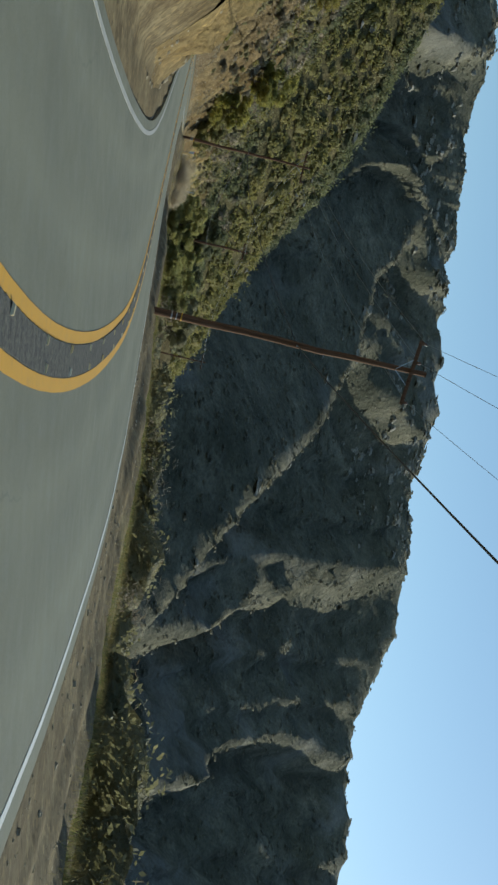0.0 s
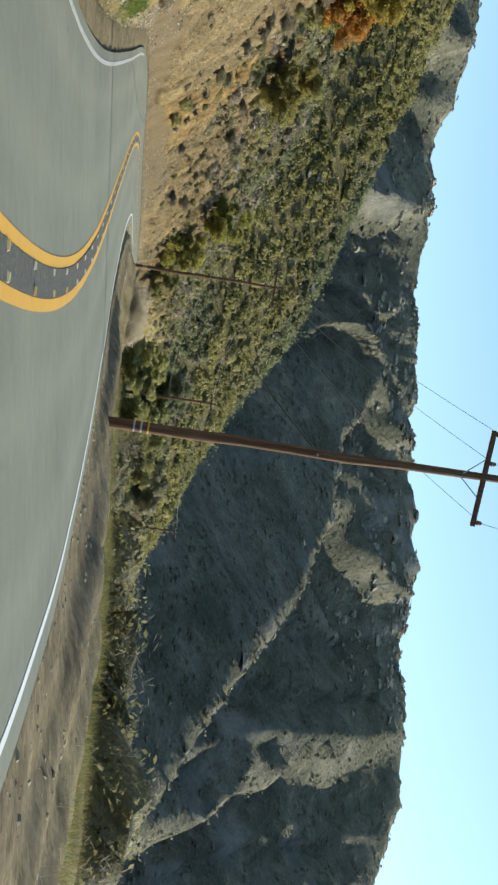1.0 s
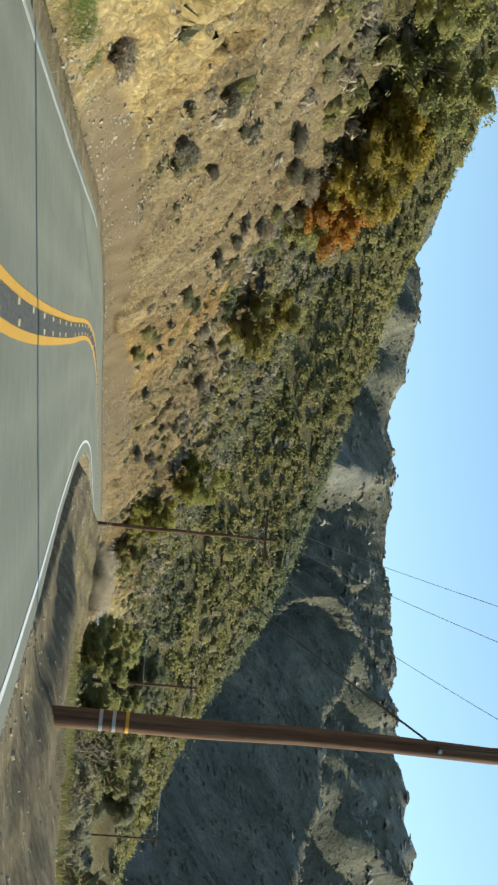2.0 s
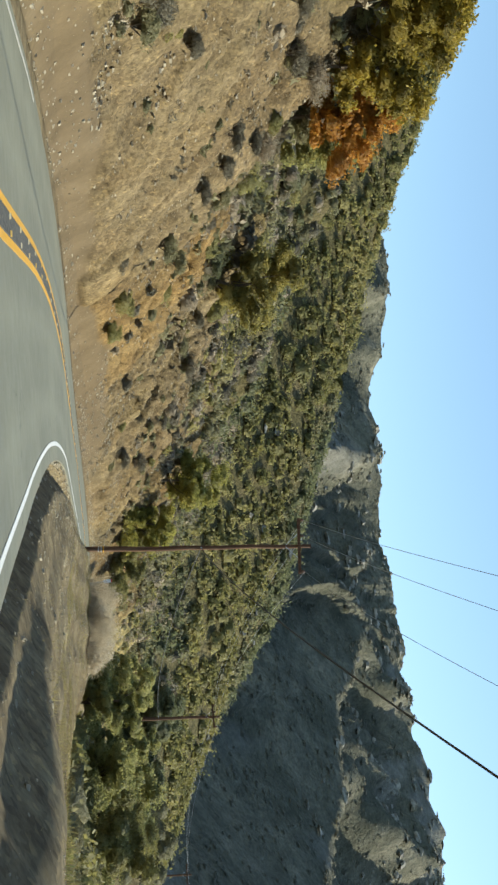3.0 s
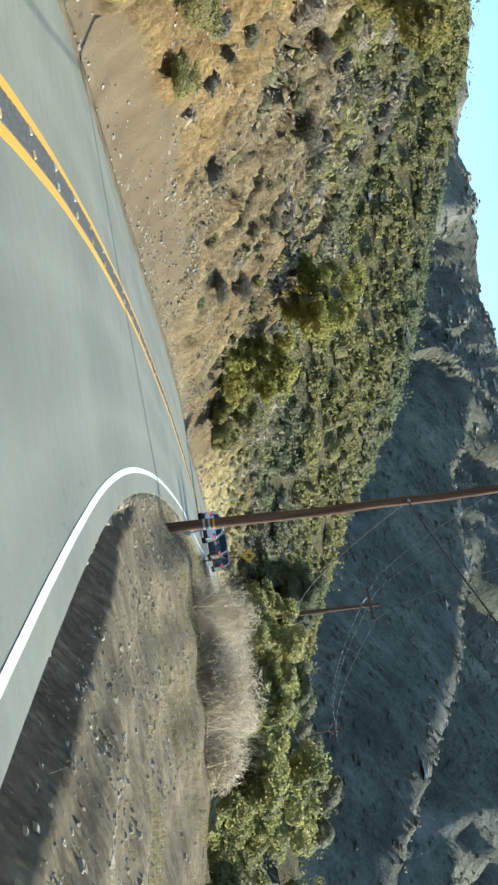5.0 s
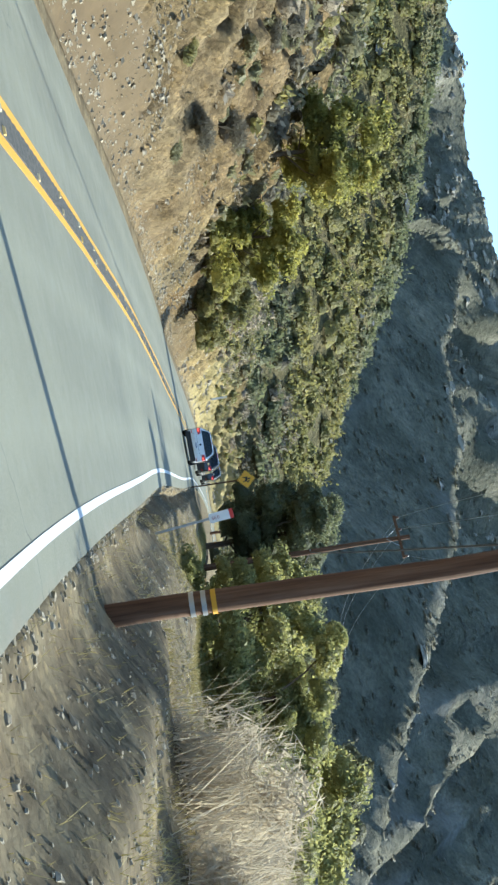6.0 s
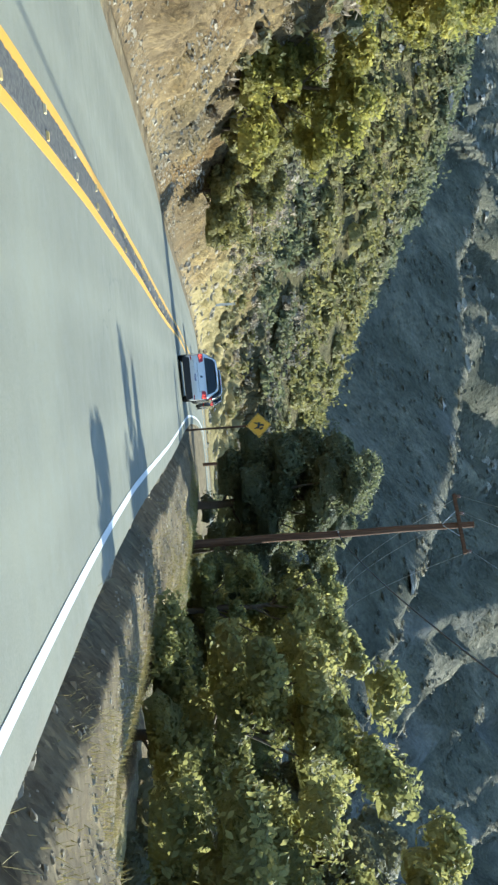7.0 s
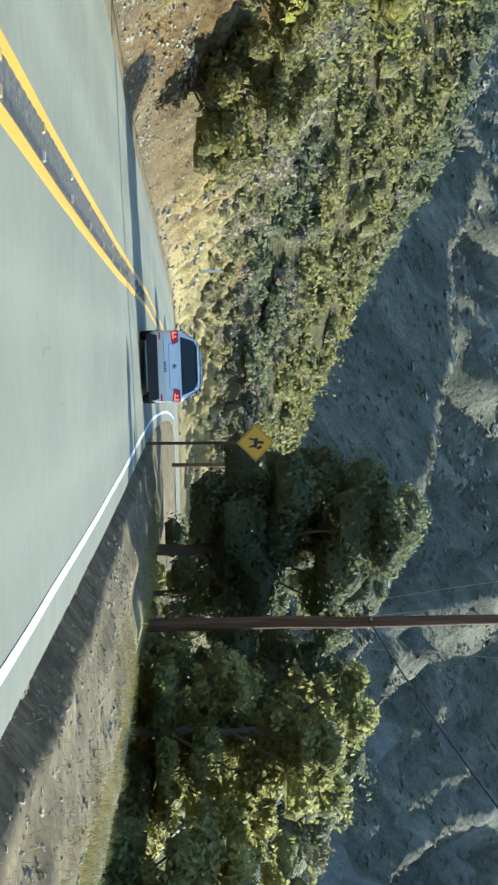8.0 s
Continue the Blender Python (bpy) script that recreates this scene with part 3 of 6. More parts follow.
def height(x, y):
    x, y = np.atleast_1d(np.asarray(x, float)), np.atleast_1d(np.asarray(y, float))
    return land(x, y)[0]


def spread(lo, hi, fine_lo, fine_hi, step, grow, most):
    """Grid lines: even between fine_lo and fine_hi, wider and wider outside."""
    mid = list(np.arange(fine_lo, fine_hi + step, step))
    out = [mid[-1]]
    d = step
    while out[-1] < hi:
        d = min(d * grow, most if out[-1] < 850 else 60)
        out.append(out[-1] + d)
    left = [mid[0]]
    d = step
    while left[-1] > lo:
        d = min(d * grow, most if left[-1] > -500 else 60)
        left.append(left[-1] - d)
    return np.array(left[:0:-1] + mid + out[1:])


def array_mesh(name, verts, faces, material, smooth_faces=False, attrs=None, slots=None):
    """A mesh from arrays of corners and of equal-sided faces."""
    me = bpy.data.meshes.new(name)
    n, k = faces.shape
    me.vertices.add(len(verts))
    me.vertices.foreach_set("co", np.ascontiguousarray(verts, np.float32).ravel())
    me.loops.add(n * k)
    me.loops.foreach_set("vertex_index", np.ascontiguousarray(faces, np.int32).ravel())
    me.polygons.add(n)
    me.polygons.foreach_set("loop_start", np.arange(0, n * k, k, dtype=np.int32))
    me.polygons.foreach_set("loop_total", np.full(n, k, np.int32))
    me.polygons.foreach_set("use_smooth", np.full(n, smooth_faces))
    for key, values in (attrs or {}).items():
        a = me.attributes.new(key, 'FLOAT', 'POINT')
        a.data.foreach_set("value", np.ascontiguousarray(values, np.float32))
    for m in (material if isinstance(material, (list, tuple)) else [material]):
        me.materials.append(m)
    if slots is not None:
        me.polygons.foreach_set("material_index", np.ascontiguousarray(slots, np.int32))
    me.update(calc_edges=True)
    return me


def grid_faces(nu, nv):
    i, j = np.meshgrid(np.arange(nu - 1), np.arange(nv - 1), indexing="ij")
    a = (i * nv + j).ravel()
    return np.stack([a, a + nv, a + nv + 1, a + 1], 1)


def build_ground():
    gx = spread(-1700, 1700, -20, 3, 0.4, 1.08, 6.0)
    gy = spread(-1500, 1900, 38, 160, 0.45, 1.07, 6.0)
    X, Y = np.meshgrid(gx, gy, indexing="ij")
    h, sh, gr, br = land(X.ravel(), Y.ravel())
    s, off, *_ = road_coords(X.ravel(), Y.ravel())
    # dry grass over the first stretch of the cut bank
    gr = np.maximum(gr, 0.8 * smooth(5.8, 8.5, -off) * (1 - smooth(20, 28, -off)) * smooth(0, 20, s) * (1 - smooth(54, 68, s)))
    # the ground stays below the dirt shoulder, which is a sheet of its own
    h = h - 0.7 * smooth(3.6, 4.0, off) * (1 - smooth(10.6, 12.2, off)) * smooth(-12, -9, s) * (1 - smooth(170, 172, s))
    # and below the earth bank, which is a finer sheet too
    h = h - (1.1 + 2.2 * np.exp(-((s - 122) / 2.5) ** 2)) * smooth(4.7, 5.4, -off) * (1 - smooth(17.0, 18.4, -off)) * smooth(31, 33, s) * (1 - smooth(236, 238, s))
    slab = slabs(X.ravel(), Y.ravel()) * smooth(330, 380, np.hypot(X.ravel(), Y.ravel()))
    me = array_mesh("ground", np.stack([X.ravel(), Y.ravel(), h], 1), grid_faces(len(gx), len(gy)), GROUND, True,
                    {"shoulder": sh, "grass": gr, "brush": br, "slab": slab})
    tagged(new("ground", me), kind="structure", label="tan earth banks and brushy canyon slopes", category="ground")


def build_shoulder():
    """The dirt pull-out beside the pavement, with its ditch, laid along the road."""
    ss = np.r_[np.arange(-14, 34, 0.4), np.arange(34, 175, 0.2)]
    oo = np.r_[np.arange(3.86, 5.8, 0.075), np.arange(5.8, 12.7, 0.16)]
    A, O = np.meshgrid(ss, oo, indexing="ij")
    p = on_road(A.ravel(), O.ravel())
    h, sh, gr, br = land(p[:, 0], p[:, 1])
    h = h + 0.035 * fbm(p[:, 0] * 2.2, p[:, 1] * 2.2, 3, 0.7) * smooth(4.1, 4.6, O.ravel())
    me = array_mesh("dirt_shoulder", np.stack([p[:, 0], p[:, 1], h], 1), grid_faces(len(ss), len(oo))[:, ::-1], GROUND, True,
                    {"shoulder": sh, "grass": gr, "brush": br})
    tagged(new("dirt_shoulder", me), kind="structure", label="trampled brown dirt pull-out with a roadside ditch", category="ground")


def talus_fan(s):
    """How high the loose earth is heaped against the foot of the bank."""
    return 0.6 + 1.1 * np.clip(fbm(s * 0.09 + 4, s * 0, 3) + 0.45, 0, 1) * smooth(60, 74, s) * (1 - smooth(118, 130, s))


def talus_top(s, off):
    level = on_road(s, np.full(len(s), -4.4))[:, 2]
    return level + np.minimum(0.72 * np.maximum(-off - 4.5, 0), 0.75 * talus_fan(s))


def on_bank(s, off, up=0.0):
    """Places on the bank's surface, talus included."""
    p = on_road(s, off)
    c = seated(p[:, 0], p[:, 1])
    inner = (off < -4.4) & (s > 37) & (s < 228)
    c[:, 2] = np.where(inner, np.maximum(c[:, 2], talus_top(s, off)), c[:, 2]) + up
    return c


def build_bank():
    """The cut bank beside the road: a fine sheet with talus at its foot, slanting beds, blocks and a hollow."""
    ss = np.r_[np.arange(30.0, 160.0, 0.17), np.arange(160.0, 240.0, 0.2)]
    oo = np.linspace(4.4, 18.9, 60)
    A, O = np.meshgrid(ss, oo, indexing="ij")
    p = on_road(A.ravel(), -O.ravel())
    # rows spaced evenly up the slope, closer at the foot
    rise = np.diff(land(p[:, 0], p[:, 1])[0].reshape(A.shape), axis=1)
    along = np.cumsum(np.hypot(rise, oo[1] - oo[0]), axis=1)
    along = np.hstack([np.zeros((len(ss), 1)), along])
    rows = np.linspace(0, 1, 116) ** 1.15
    O = np.stack([np.interp(rows * a_[-1], a_, oo) for a_ in along])
    A = np.repeat(ss[:, None], O.shape[1], 1)
    n_s, n_o = A.shape
    p = on_road(A.ravel(), -O.ravel())
    h, sh, gr, br = land(p[:, 0], p[:, 1])
    # loose earth heaped against the foot
    fan = talus_fan(A)
    level = on_road(A.ravel(), np.full(A.size, -4.4))[:, 2]
    ramp = talus_top(A.ravel(), -O.ravel())
    h = h + np.maximum(ramp - h, 0) * smooth(32, 37, A.ravel()) * (1 - smooth(228, 236, A.ravel()))
    above = h - level
    p[:, 2] = h
    g = p.reshape(n_s, n_o, 3)
    du, dv = np.gradient(g, axis=0), np.gradient(g, axis=1)
    nrm = np.cross(dv, du)
    nrm /= np.linalg.norm(nrm, axis=2, keepdims=True) + 1e-9
    nrm *= np.sign(nrm[..., 2:3])
    up = np.cumsum(np.linalg.norm(dv, axis=2), axis=1)
    u = O - 4.9
    # talus: smooth loose earth up to a wavering line
    talus = 1 - smooth(0.75, 1.0, (up - 0.6) / (fan * 1.6) + 0.12 * fbm(A * 0.9, up * 0.9, 3))
    talus = talus * (1 - 0.75 * smooth(122, 134, A)) * (0.2 + 0.8 * smooth(58, 66, A))
    # beds climb towards the near end
    a = A * 0.83 - up * 0.56
    b = A * 0.56 + up * 0.83
    beds = fbm(a * 0.22, b * 1.15 + 0.8 * fbm(A * 0.2, up * 0.2, 3), 4, 0.6)
    step = fbm(a * 0.6 + 9, b * 1.2, 3, 0.6) * 3.2
    step = (np.floor(step) + smooth(0.55, 1.0, step - np.floor(step))) / 3.2
    clods = fbm(A * 2.1, up * 2.1, 3, 0.7)
    knobs = 0.5 - np.abs(fbm(A * 0.55 + 3, up * 0.55, 4, 0.6))
    gully = np.abs(fbm(A * 0.33 + 0.15 * up, up * 0.06, 3))
    ochre = smooth(97, 104, A + 5 * fbm(A * 0.1, up * 0.2, 3) - 0.8 * up) * (1 - smooth(116, 124, A + 6 * fbm(A * 0.1 + 8, up * 0.2, 3)))
    blocky = smooth(114, 122, A + 6 * fbm(A * 0.1 + 8, up * 0.2, 3)) * (1 - smooth(138, 150, A))
    scree = smooth(74, 80, A + 4 * fbm(A * 0.12, up * 0.15 + 2, 3) + 0.5 * up) * (1 - smooth(97, 104, A + 5 * fbm(A * 0.1, up * 0.2, 3) - 0.8 * up))
    pale = 1 - smooth(66, 80, A + 5 * fbm(A * 0.12, up * 0.15 + 2, 3) + 0.5 * up)
    rock = smooth(174, 186, A) * (1 - smooth(3.5, 5.5, up + fbm(A * 0.3, up * 0, 3)))
    d = 0.30 * beds + 0.10 * clods + 0.5 * (0.25 - gully) * (0.4 + ochre)
    d = d + ochre * (0.3 * (knobs - 0.3) + 0.1 * step) + blocky * (0.06 * step + 0.22 * beds + 0.12 * clods) + rock * (0.8 * step + 0.5 * beds) + 0.16 * scree * beds + pale * (0.3 * step + 0.25 * beds + 0.3 * step * smooth(3, 5, up) + 0.3 * (knobs - 0.3) + 0.16 * clods)
    # sharp clefts between the beds
    cleft = np.abs(fbm(a * 0.13 + 20, b * 0.5 + 0.3 * fbm(A * 0.5, up * 0.5, 2), 3, 0.55))
    d = d - 0.55 * (1 - smooth(0.0, 0.07, cleft)) * (0.35 + 0.65 * np.maximum(ochre, blocky) + 0.2 * scree)
    d = d + np.random.RandomState(77).normal(size=A.shape).clip(-2, 2) * 0.034 * np.clip(0.5 + 1.5 * clods + 0.5 * blocky + 0.3 * ochre, 0, 1.3)
    d = d * (1 - talus) * smooth(0.6, 1.6, up) + 0.025 * talus * fbm(A * 1.6, up * 1.6, 3)
    # a dark hollow under the top of the bank
    for s0, o0, w, t, deep in ((122.2, 10.5, 1.25, 1.0, 2.0), (118.4, 8.2, 0.5, 0.35, 0.5), (71.5, 8.6, 0.4, 0.3, 0.35), (112.5, 9.6, 0.6, 0.35, 0.5)):
        d = d - deep * (1 - smooth(0.65, 1.05, np.hypot((A - s0) / w, (O - o0) / t) + 0.15 * fbm(A * 1.5, up * 1.5, 2)))
    slab = smooth(0.0, 0.25, 1 - np.abs((A - 101.8 + 0.55 * up) / 1.6)) * smooth(0.8, 1.2, up) * (1 - smooth(3.2, 3.8, up))
    d = d * (1 - 0.85 * slab) + 0.32 * slab
    talus = talus * (1 - slab)
    rim = smooth(30, 32.5, A) * (1 - smooth(235, 239, A)) * smooth(4.45, 4.9, O) * (1 - smooth(17.6, 18.7, O))
    g = g + nrm * (d * rim)[..., None]
    # dry grass over the first stretch
    gr = np.maximum(gr, (0.5 * smooth(0.9, 3.6, u) * (1 - smooth(54, 70, A + 5 * fbm(A * 0.2, up * 0.3, 3)))).ravel())
    me = array_mesh("earth_bank", g.reshape(-1, 3), grid_faces(n_s, n_o), GROUND, True,
                    {"shoulder": 0.25 * sh * (1 - smooth(0.02, 0.12, above)), "grass": gr, "brush": br * smooth(0.0, 0.3, br), "ochre": ochre.ravel(), "scree": np.maximum(scree, blocky * 0.8).ravel(), "talus": talus.ravel(), "beds": beds.ravel(), "pale": np.maximum(np.maximum(pale * (0.45 + 0.55 * smooth(46, 60, A)), 0.55 * rock), 0.12 * slab).ravel(), "fine": np.ones(A.size)})
    tagged(new("earth_bank", me), kind="structure", label="eroded tan and ochre earth bank with loose talus at its foot", category="ground")


def drift(s):
    """How far the painted middle of the road strays from its true middle."""
    return np.interp(s, [92, 100, 107, 114, 121, 128, 136, 150], [0, -0.05, -0.17, -0.26, -0.24, -0.17, -0.12, 0])


def ribbon(name, s0, s1, o0, o1, up, step, material, cols=2, thick=0.0, wave=None):
    """A strip that lies along the road between two offsets."""
    ss = np.arange(s0, s1 + step / 2, step)
    oo = np.linspace(o0, o1, cols)
    A, O = np.meshgrid(ss, oo, indexing="ij")
    z = up + (wave(A, O) if wave is not None else 0 * A)
    v = on_road(A.ravel(), (O + drift(A) * (abs(o0 + o1) < 1 and abs(o1 - o0) < 1)).ravel(), z.ravel())
    f = grid_faces(len(ss), cols)[:, ::-1]
    off = O.ravel()
    if thick:
        low = v - np.array([0, 0, thick])
        n = len(v)
        ring = [i * cols for i in range(len(ss))] + [(len(ss) - 1) * cols + j for j in range(1, cols)] + \
               [i * cols + cols - 1 for i in range(len(ss) - 2, -1, -1)] + [j for j in range(cols - 2, 0, -1)]
        side = np.array([[ring[k], ring[(k + 1) % len(ring)], ring[(k + 1) % len(ring)] + n, ring[k] + n] for k in range(len(ring))])
        v, f, off = np.vstack([v, low]), np.vstack([f, side]), np.r_[off, off]
    return array_mesh(name, v, f, material, False, {"off": off})


def build_road():
    rag = lambda A, O: 0.012 * fbm(A * 0.3, O * 0.6, 3) - 0.02 * smooth(3.75, 4.05, np.abs(O))
    road = new("road", ribbon("road", S0 + 2, S1 - 2, -3.72, 3.95, 0.0, 0.5, ASPHALT, 18, 0.22, rag))
    tagged(road, "sun-bleached grey asphalt canyon road with worn wheel paths", "road", kind="structure")
    for name, o, w, m, label in (("yellow_stripe", -STRIPE, 0.13, YELLOW, "thick yellow painted centre stripe"),
                                 ("yellow_stripe", STRIPE, 0.13, YELLOW, "thick yellow painted centre stripe"),
                                 ("edge_line", EDGE_R, 0.095, WHITE, "white painted edge line"),
                                 ("edge_line", -EDGE_L, 0.09, OLDWHITE, "faded dusty white edge line")):
        line = new(name, ribbon(name, S0 + 3, 76 if m is OLDWHITE else S1 - 3, o - w / 2, o + w / 2, 0.006, 0.5, m, 2, 0.004, rag))
        line.parent = road
        tagged(line, label)
    saw = lambda A, O: 0.006 + 0.011 * np.abs(np.sin(A * math.pi / 0.3))
    band = new("rumble_strip", ribbon("rumble_strip", -10, 165, -STRIPE + 0.075, STRIPE - 0.075, 0.0, 0.1, rumble_material(), 2, 0.02, saw))
    band.parent = road
    tagged(band, "dark corrugated rumble strip between the stripes")
    return road


build_ground()
build_shoulder()
build_bank()
ROAD = build_road()

# ---- plants ----
def leaves(rng, centres, radii, per, size, lobes=6, squash=0.8, fill=0.35, hang=0.0, thin=1.0):
    """Corners and faces of small leaf blades on the lobes of many bushes: centres (n, 3), radii (n,)."""
    n = len(centres)
    lo = rng.normal(size=(n, lobes, 3))
    lo /= np.linalg.norm(lo, axis=2, keepdims=True)
    lo[:, :, 2] = np.abs(lo[:, :, 2]) * 0.9 - 0.15
    lo *= rng.uniform(0.25, 0.72, (n, lobes, 1))
    lr = rng.uniform(0.3, 0.58, (n, lobes))
    pick = rng.randint(0, lobes, (n, per))
    idx = np.arange(n)[:, None]
    d = rng.normal(size=(n, per, 3))
    d /= np.linalg.norm(d, axis=2, keepdims=True)
    d[:, :, 2] = np.where(d[:, :, 2] < -0.35, -d[:, :, 2], d[:, :, 2])
    depth = 1 - fill * rng.rand(n, per, 1) ** 2
    p = lo[idx, pick] + d * lr[idx, pick][..., None] * depth
    p = p * radii[:, None, None] * np.array([1, 1, squash]) + centres[:, None, :]
    out = d + rng.normal(size=(n, per, 3)) * 0.7
    out[:, :, 2] -= hang
    out /= np.linalg.norm(out, axis=2, keepdims=True)
    a = np.cross(out, rng.normal(size=(n, per, 3)))
    a /= np.linalg.norm(a, axis=2, keepdims=True) + 1e-9
    b = np.cross(out, a)
    sz = np.broadcast_to(np.asarray(size, float).reshape(-1, 1, 1), (n, 1, 1)) * rng.uniform(0.6, 1.35, (n, per, 1))
    a, b = a * sz, b * sz * 0.55 * thin
    v = np.stack([p - a, p - b * 0.9 + a * 0.1, p + a, p + b], 2).reshape(-1, 3)
    return v, np.arange(len(v)).reshape(-1, 4)


DOME = np.array([(math.cos(e) * math.cos(a + e), math.cos(e) * math.sin(a + e), math.sin(e)) for e in np.radians((-22, 8, 38, 66)) for a in np.arange(8) * math.pi / 4])
DOME_FACES = np.array([(k * 8 + i, k * 8 + (i + 1) % 8, k * 8 + 8 + (i + 1) % 8, k * 8 + 8 + i) for k in range(3) for i in range(8)] + [(24, 25, 26, 27), (24, 27, 28, 31), (28, 29, 30, 31)])


LOW_DOME = np.array([(math.cos(e) * math.cos(a + e), math.cos(e) * math.sin(a + e), math.sin(e)) for e in np.radians((-15, 42)) for a in np.arange(6) * math.pi / 3])
LOW_FACES = np.array([(i, (i + 1) % 6, 6 + (i + 1) % 6, 6 + i) for i in range(6)] + [(6, 7, 8, 9), (6, 9, 10, 11)])


def masses(rng, centres, radii, squash=0.8, dome=DOME, dome_faces=DOME_FACES):
    """The billowing heart of every bush: a dome with swellings and hollows of its own."""
    n = len(centres)
    lobe = rng.normal(size=(n, 6, 3))
    lobe /= np.linalg.norm(lobe, axis=2, keepdims=True)
    lobe[:, :, 2] = np.abs(lobe[:, :, 2])
    swell = np.clip(np.einsum("nkc,mc->nmk", lobe, dome), 0, 1).max(2) ** 3
    r = (0.58 + 0.4 * swell) * (1 + 0.1 * rng.normal(size=(n, len(dome))))
    v = dome[None] * r[..., None] * np.asarray(radii)[:, None, None] * np.array([1, 1, squash]) + centres[:, None]
    faces = (dome_faces[None] + (np.arange(n) * len(dome))[:, None, None]).reshape(-1, 4)
    return v.reshape(-1, 3), faces


def join(*parts):
    v, f, n = [], [], 0
    for a, b in parts:
        v.append(a)
        f.append(b + n)
        n += len(a)
    return np.vstack(v), np.vstack(f)


def leafy_mesh(name, rng, leaf_part, centres, radii, material, squash=0.8, far=False, inner=False):
    """Leaves, and the masses that carry them, in one mesh with two materials."""
    hearts = [masses(rng, centres, radii * k, squash, *((LOW_DOME, LOW_FACES) if far else (DOME, DOME_FACES))) for k in ((1, 0.72) if inner else (1,))]
    v, f = join(leaf_part, *hearts)
    slots = np.r_[np.zeros(len(leaf_part[1]), int), np.ones(len(f) - len(leaf_part[1]), int)]
    return array_mesh(name, v, f, [material, CLUMPS[material.name][int(far)]], True, slots=slots)


def bushes(name, rng, centres, radii, per, size, material, label, category, hearts=0.9, far=False, **kw):
    blades_ = leaves(rng, centres, radii, per, size, **kw)
    me = leafy_mesh(name, rng, blades_, centres, radii * hearts, material, far=far) if hearts else array_mesh(name, *blades_, material)
    return tagged(new(name, me), label, category, kind="stuff")


def seated(x, y, up=0.0):
    return np.stack([x, y, height(x, y) + up], 1)


def hill_brush():
    rng = np.random.RandomState(11)
    # far slopes
    az = np.radians(rng.uniform(-28, 35, 30000))
    r = np.sqrt(rng.uniform(350 ** 2, 805 ** 2, 30000))
    x, y = r * np.sin(az), r * np.cos(az)
    bare = slabs(x, y) > 0.25 + 0.5 * rng.rand(len(x))
    x, y = x[~bare][:11000], y[~bare][:11000]
    rad = rng.uniform(0.6, 1.7, len(x))
    v, f = masses(rng, seated(x, y, -0.1), rad * 1.35, 0.4, LOW_DOME, LOW_FACES)
    tagged(new("mountain_brush", array_mesh("mountain_brush", v, f, CLUMPS[MOUNTAIN.name][2], True)), "dark chaparral covering the far mountain slope", "shrubs", kind="stuff")
    n = 13000
    x, y = rng.uniform(20, 320, n), rng.uniform(-40, 420, n)
    s, off, *_ = road_coords(x, y)
    keep = (off > 24) & (np.hypot(x, y) < 420) & ((np.arctan2(x, y) < radians(44)) | (x < 90)) & ((x > 58) | (y < 215) | (y > 330))
    x, y = x[keep][:6500], y[keep][:6500]
    rad = rng.uniform(1.3, 3.2, len(x))
    bushes("canyon_brush", rng, seated(x, y, 0.2), rad, 6, 0.42, MOUNTAIN, "dull green scrub covering the canyon bottom", "shrubs", lobes=5, squash=0.95, far=True)
    # spur and upper hillside
    n = 22000
    x, y = rng.uniform(-150, 62, n), rng.uniform(120, 325, n)
    s, off, *_ = road_coords(x, y)
    keep = (off < -11 - 6 * rng.rand(n)) | (np.abs(off) > 40)
    keep &= np.abs(np.arctan2(x, y)) < radians(34)
    x, y = x[keep][:8600], y[keep][:8600]
    rad = rng.uniform(0.9, 2.8, len(x)) * (1 + 0.75 * (rng.rand(len(x)) > 0.9)) * (0.55 + 0.45 * smooth(130, 210, y))
    half = rng.rand(len(x))
    tone = 1.5 * fbm(x * 0.016 + 5, y * 0.04, 3) + 0.22 * (half - 0.5)
    for name, sel, m, label in (("hillside_brush", tone > 0.0, CHAPARRAL, "yellow-green chaparral covering the wooded spur"),
                                ("hillside_brush", (tone <= 0.0) & (tone > -0.24), OLIVE, "olive grey chaparral covering the wooded spur"),
                                ("hillside_brush", tone <= -0.24, DARKGREEN, "dark green oak scrub in the folds of the spur")):
        bushes(name, rng, seated(x[sel], y[sel], 0.1), rad[sel], 34, (0.15 + 0.15 * smooth(130, 230, y))[sel], m, label, "shrubs", hearts=0.6, far=True, lobes=6, squash=0.85, fill=0.5)
    # low scrub scattered in clumps over the bare bank
    n = 5200
    s, u = rng.uniform(36, 200, n), 1.6 + rng.rand(n) ** 0.8 * 13
    p = on_road(s, -4.9 - u)
    clump = fbm(p[:, 0] * 0.16 + 3, p[:, 1] * 0.16, 4, 0.6) + 0.035 * u + 0.25 * rng.rand(n)
    p, u = p[clump > 0.34][:1500], u[clump > 0.34][:1500]
    c, rad, pick = seated(p[:, 0], p[:, 1], 0.02), rng.uniform(0.18, 0.75, len(p)) * smooth(0, 6, u).clip(0.5, 1), rng.rand(len(p))
    for sel, m, label in ((pick < 0.4, GREYBRUSH, "grey-brown dry scrub scattered on the earth bank"), (pick > 0.7, OLIVE, "low olive scrub scattered on the earth bank"),
                          ((pick >= 0.4) & (pick <= 0.7), DRYTWIG, "dry brown scrub scattered on the earth bank")):
        bushes("bank_scrub", rng, c[sel], rad[sel], 44, 0.09, m, label, "shrubs", hearts=0.7 if m is OLIVE else 0, squash=0.85, thin=0.4)
    # rounded bushes that stand singly on the bank
    n = 34
    s, u = rng.uniform(44, 150, n), 2.0 + rng.rand(n) * 8
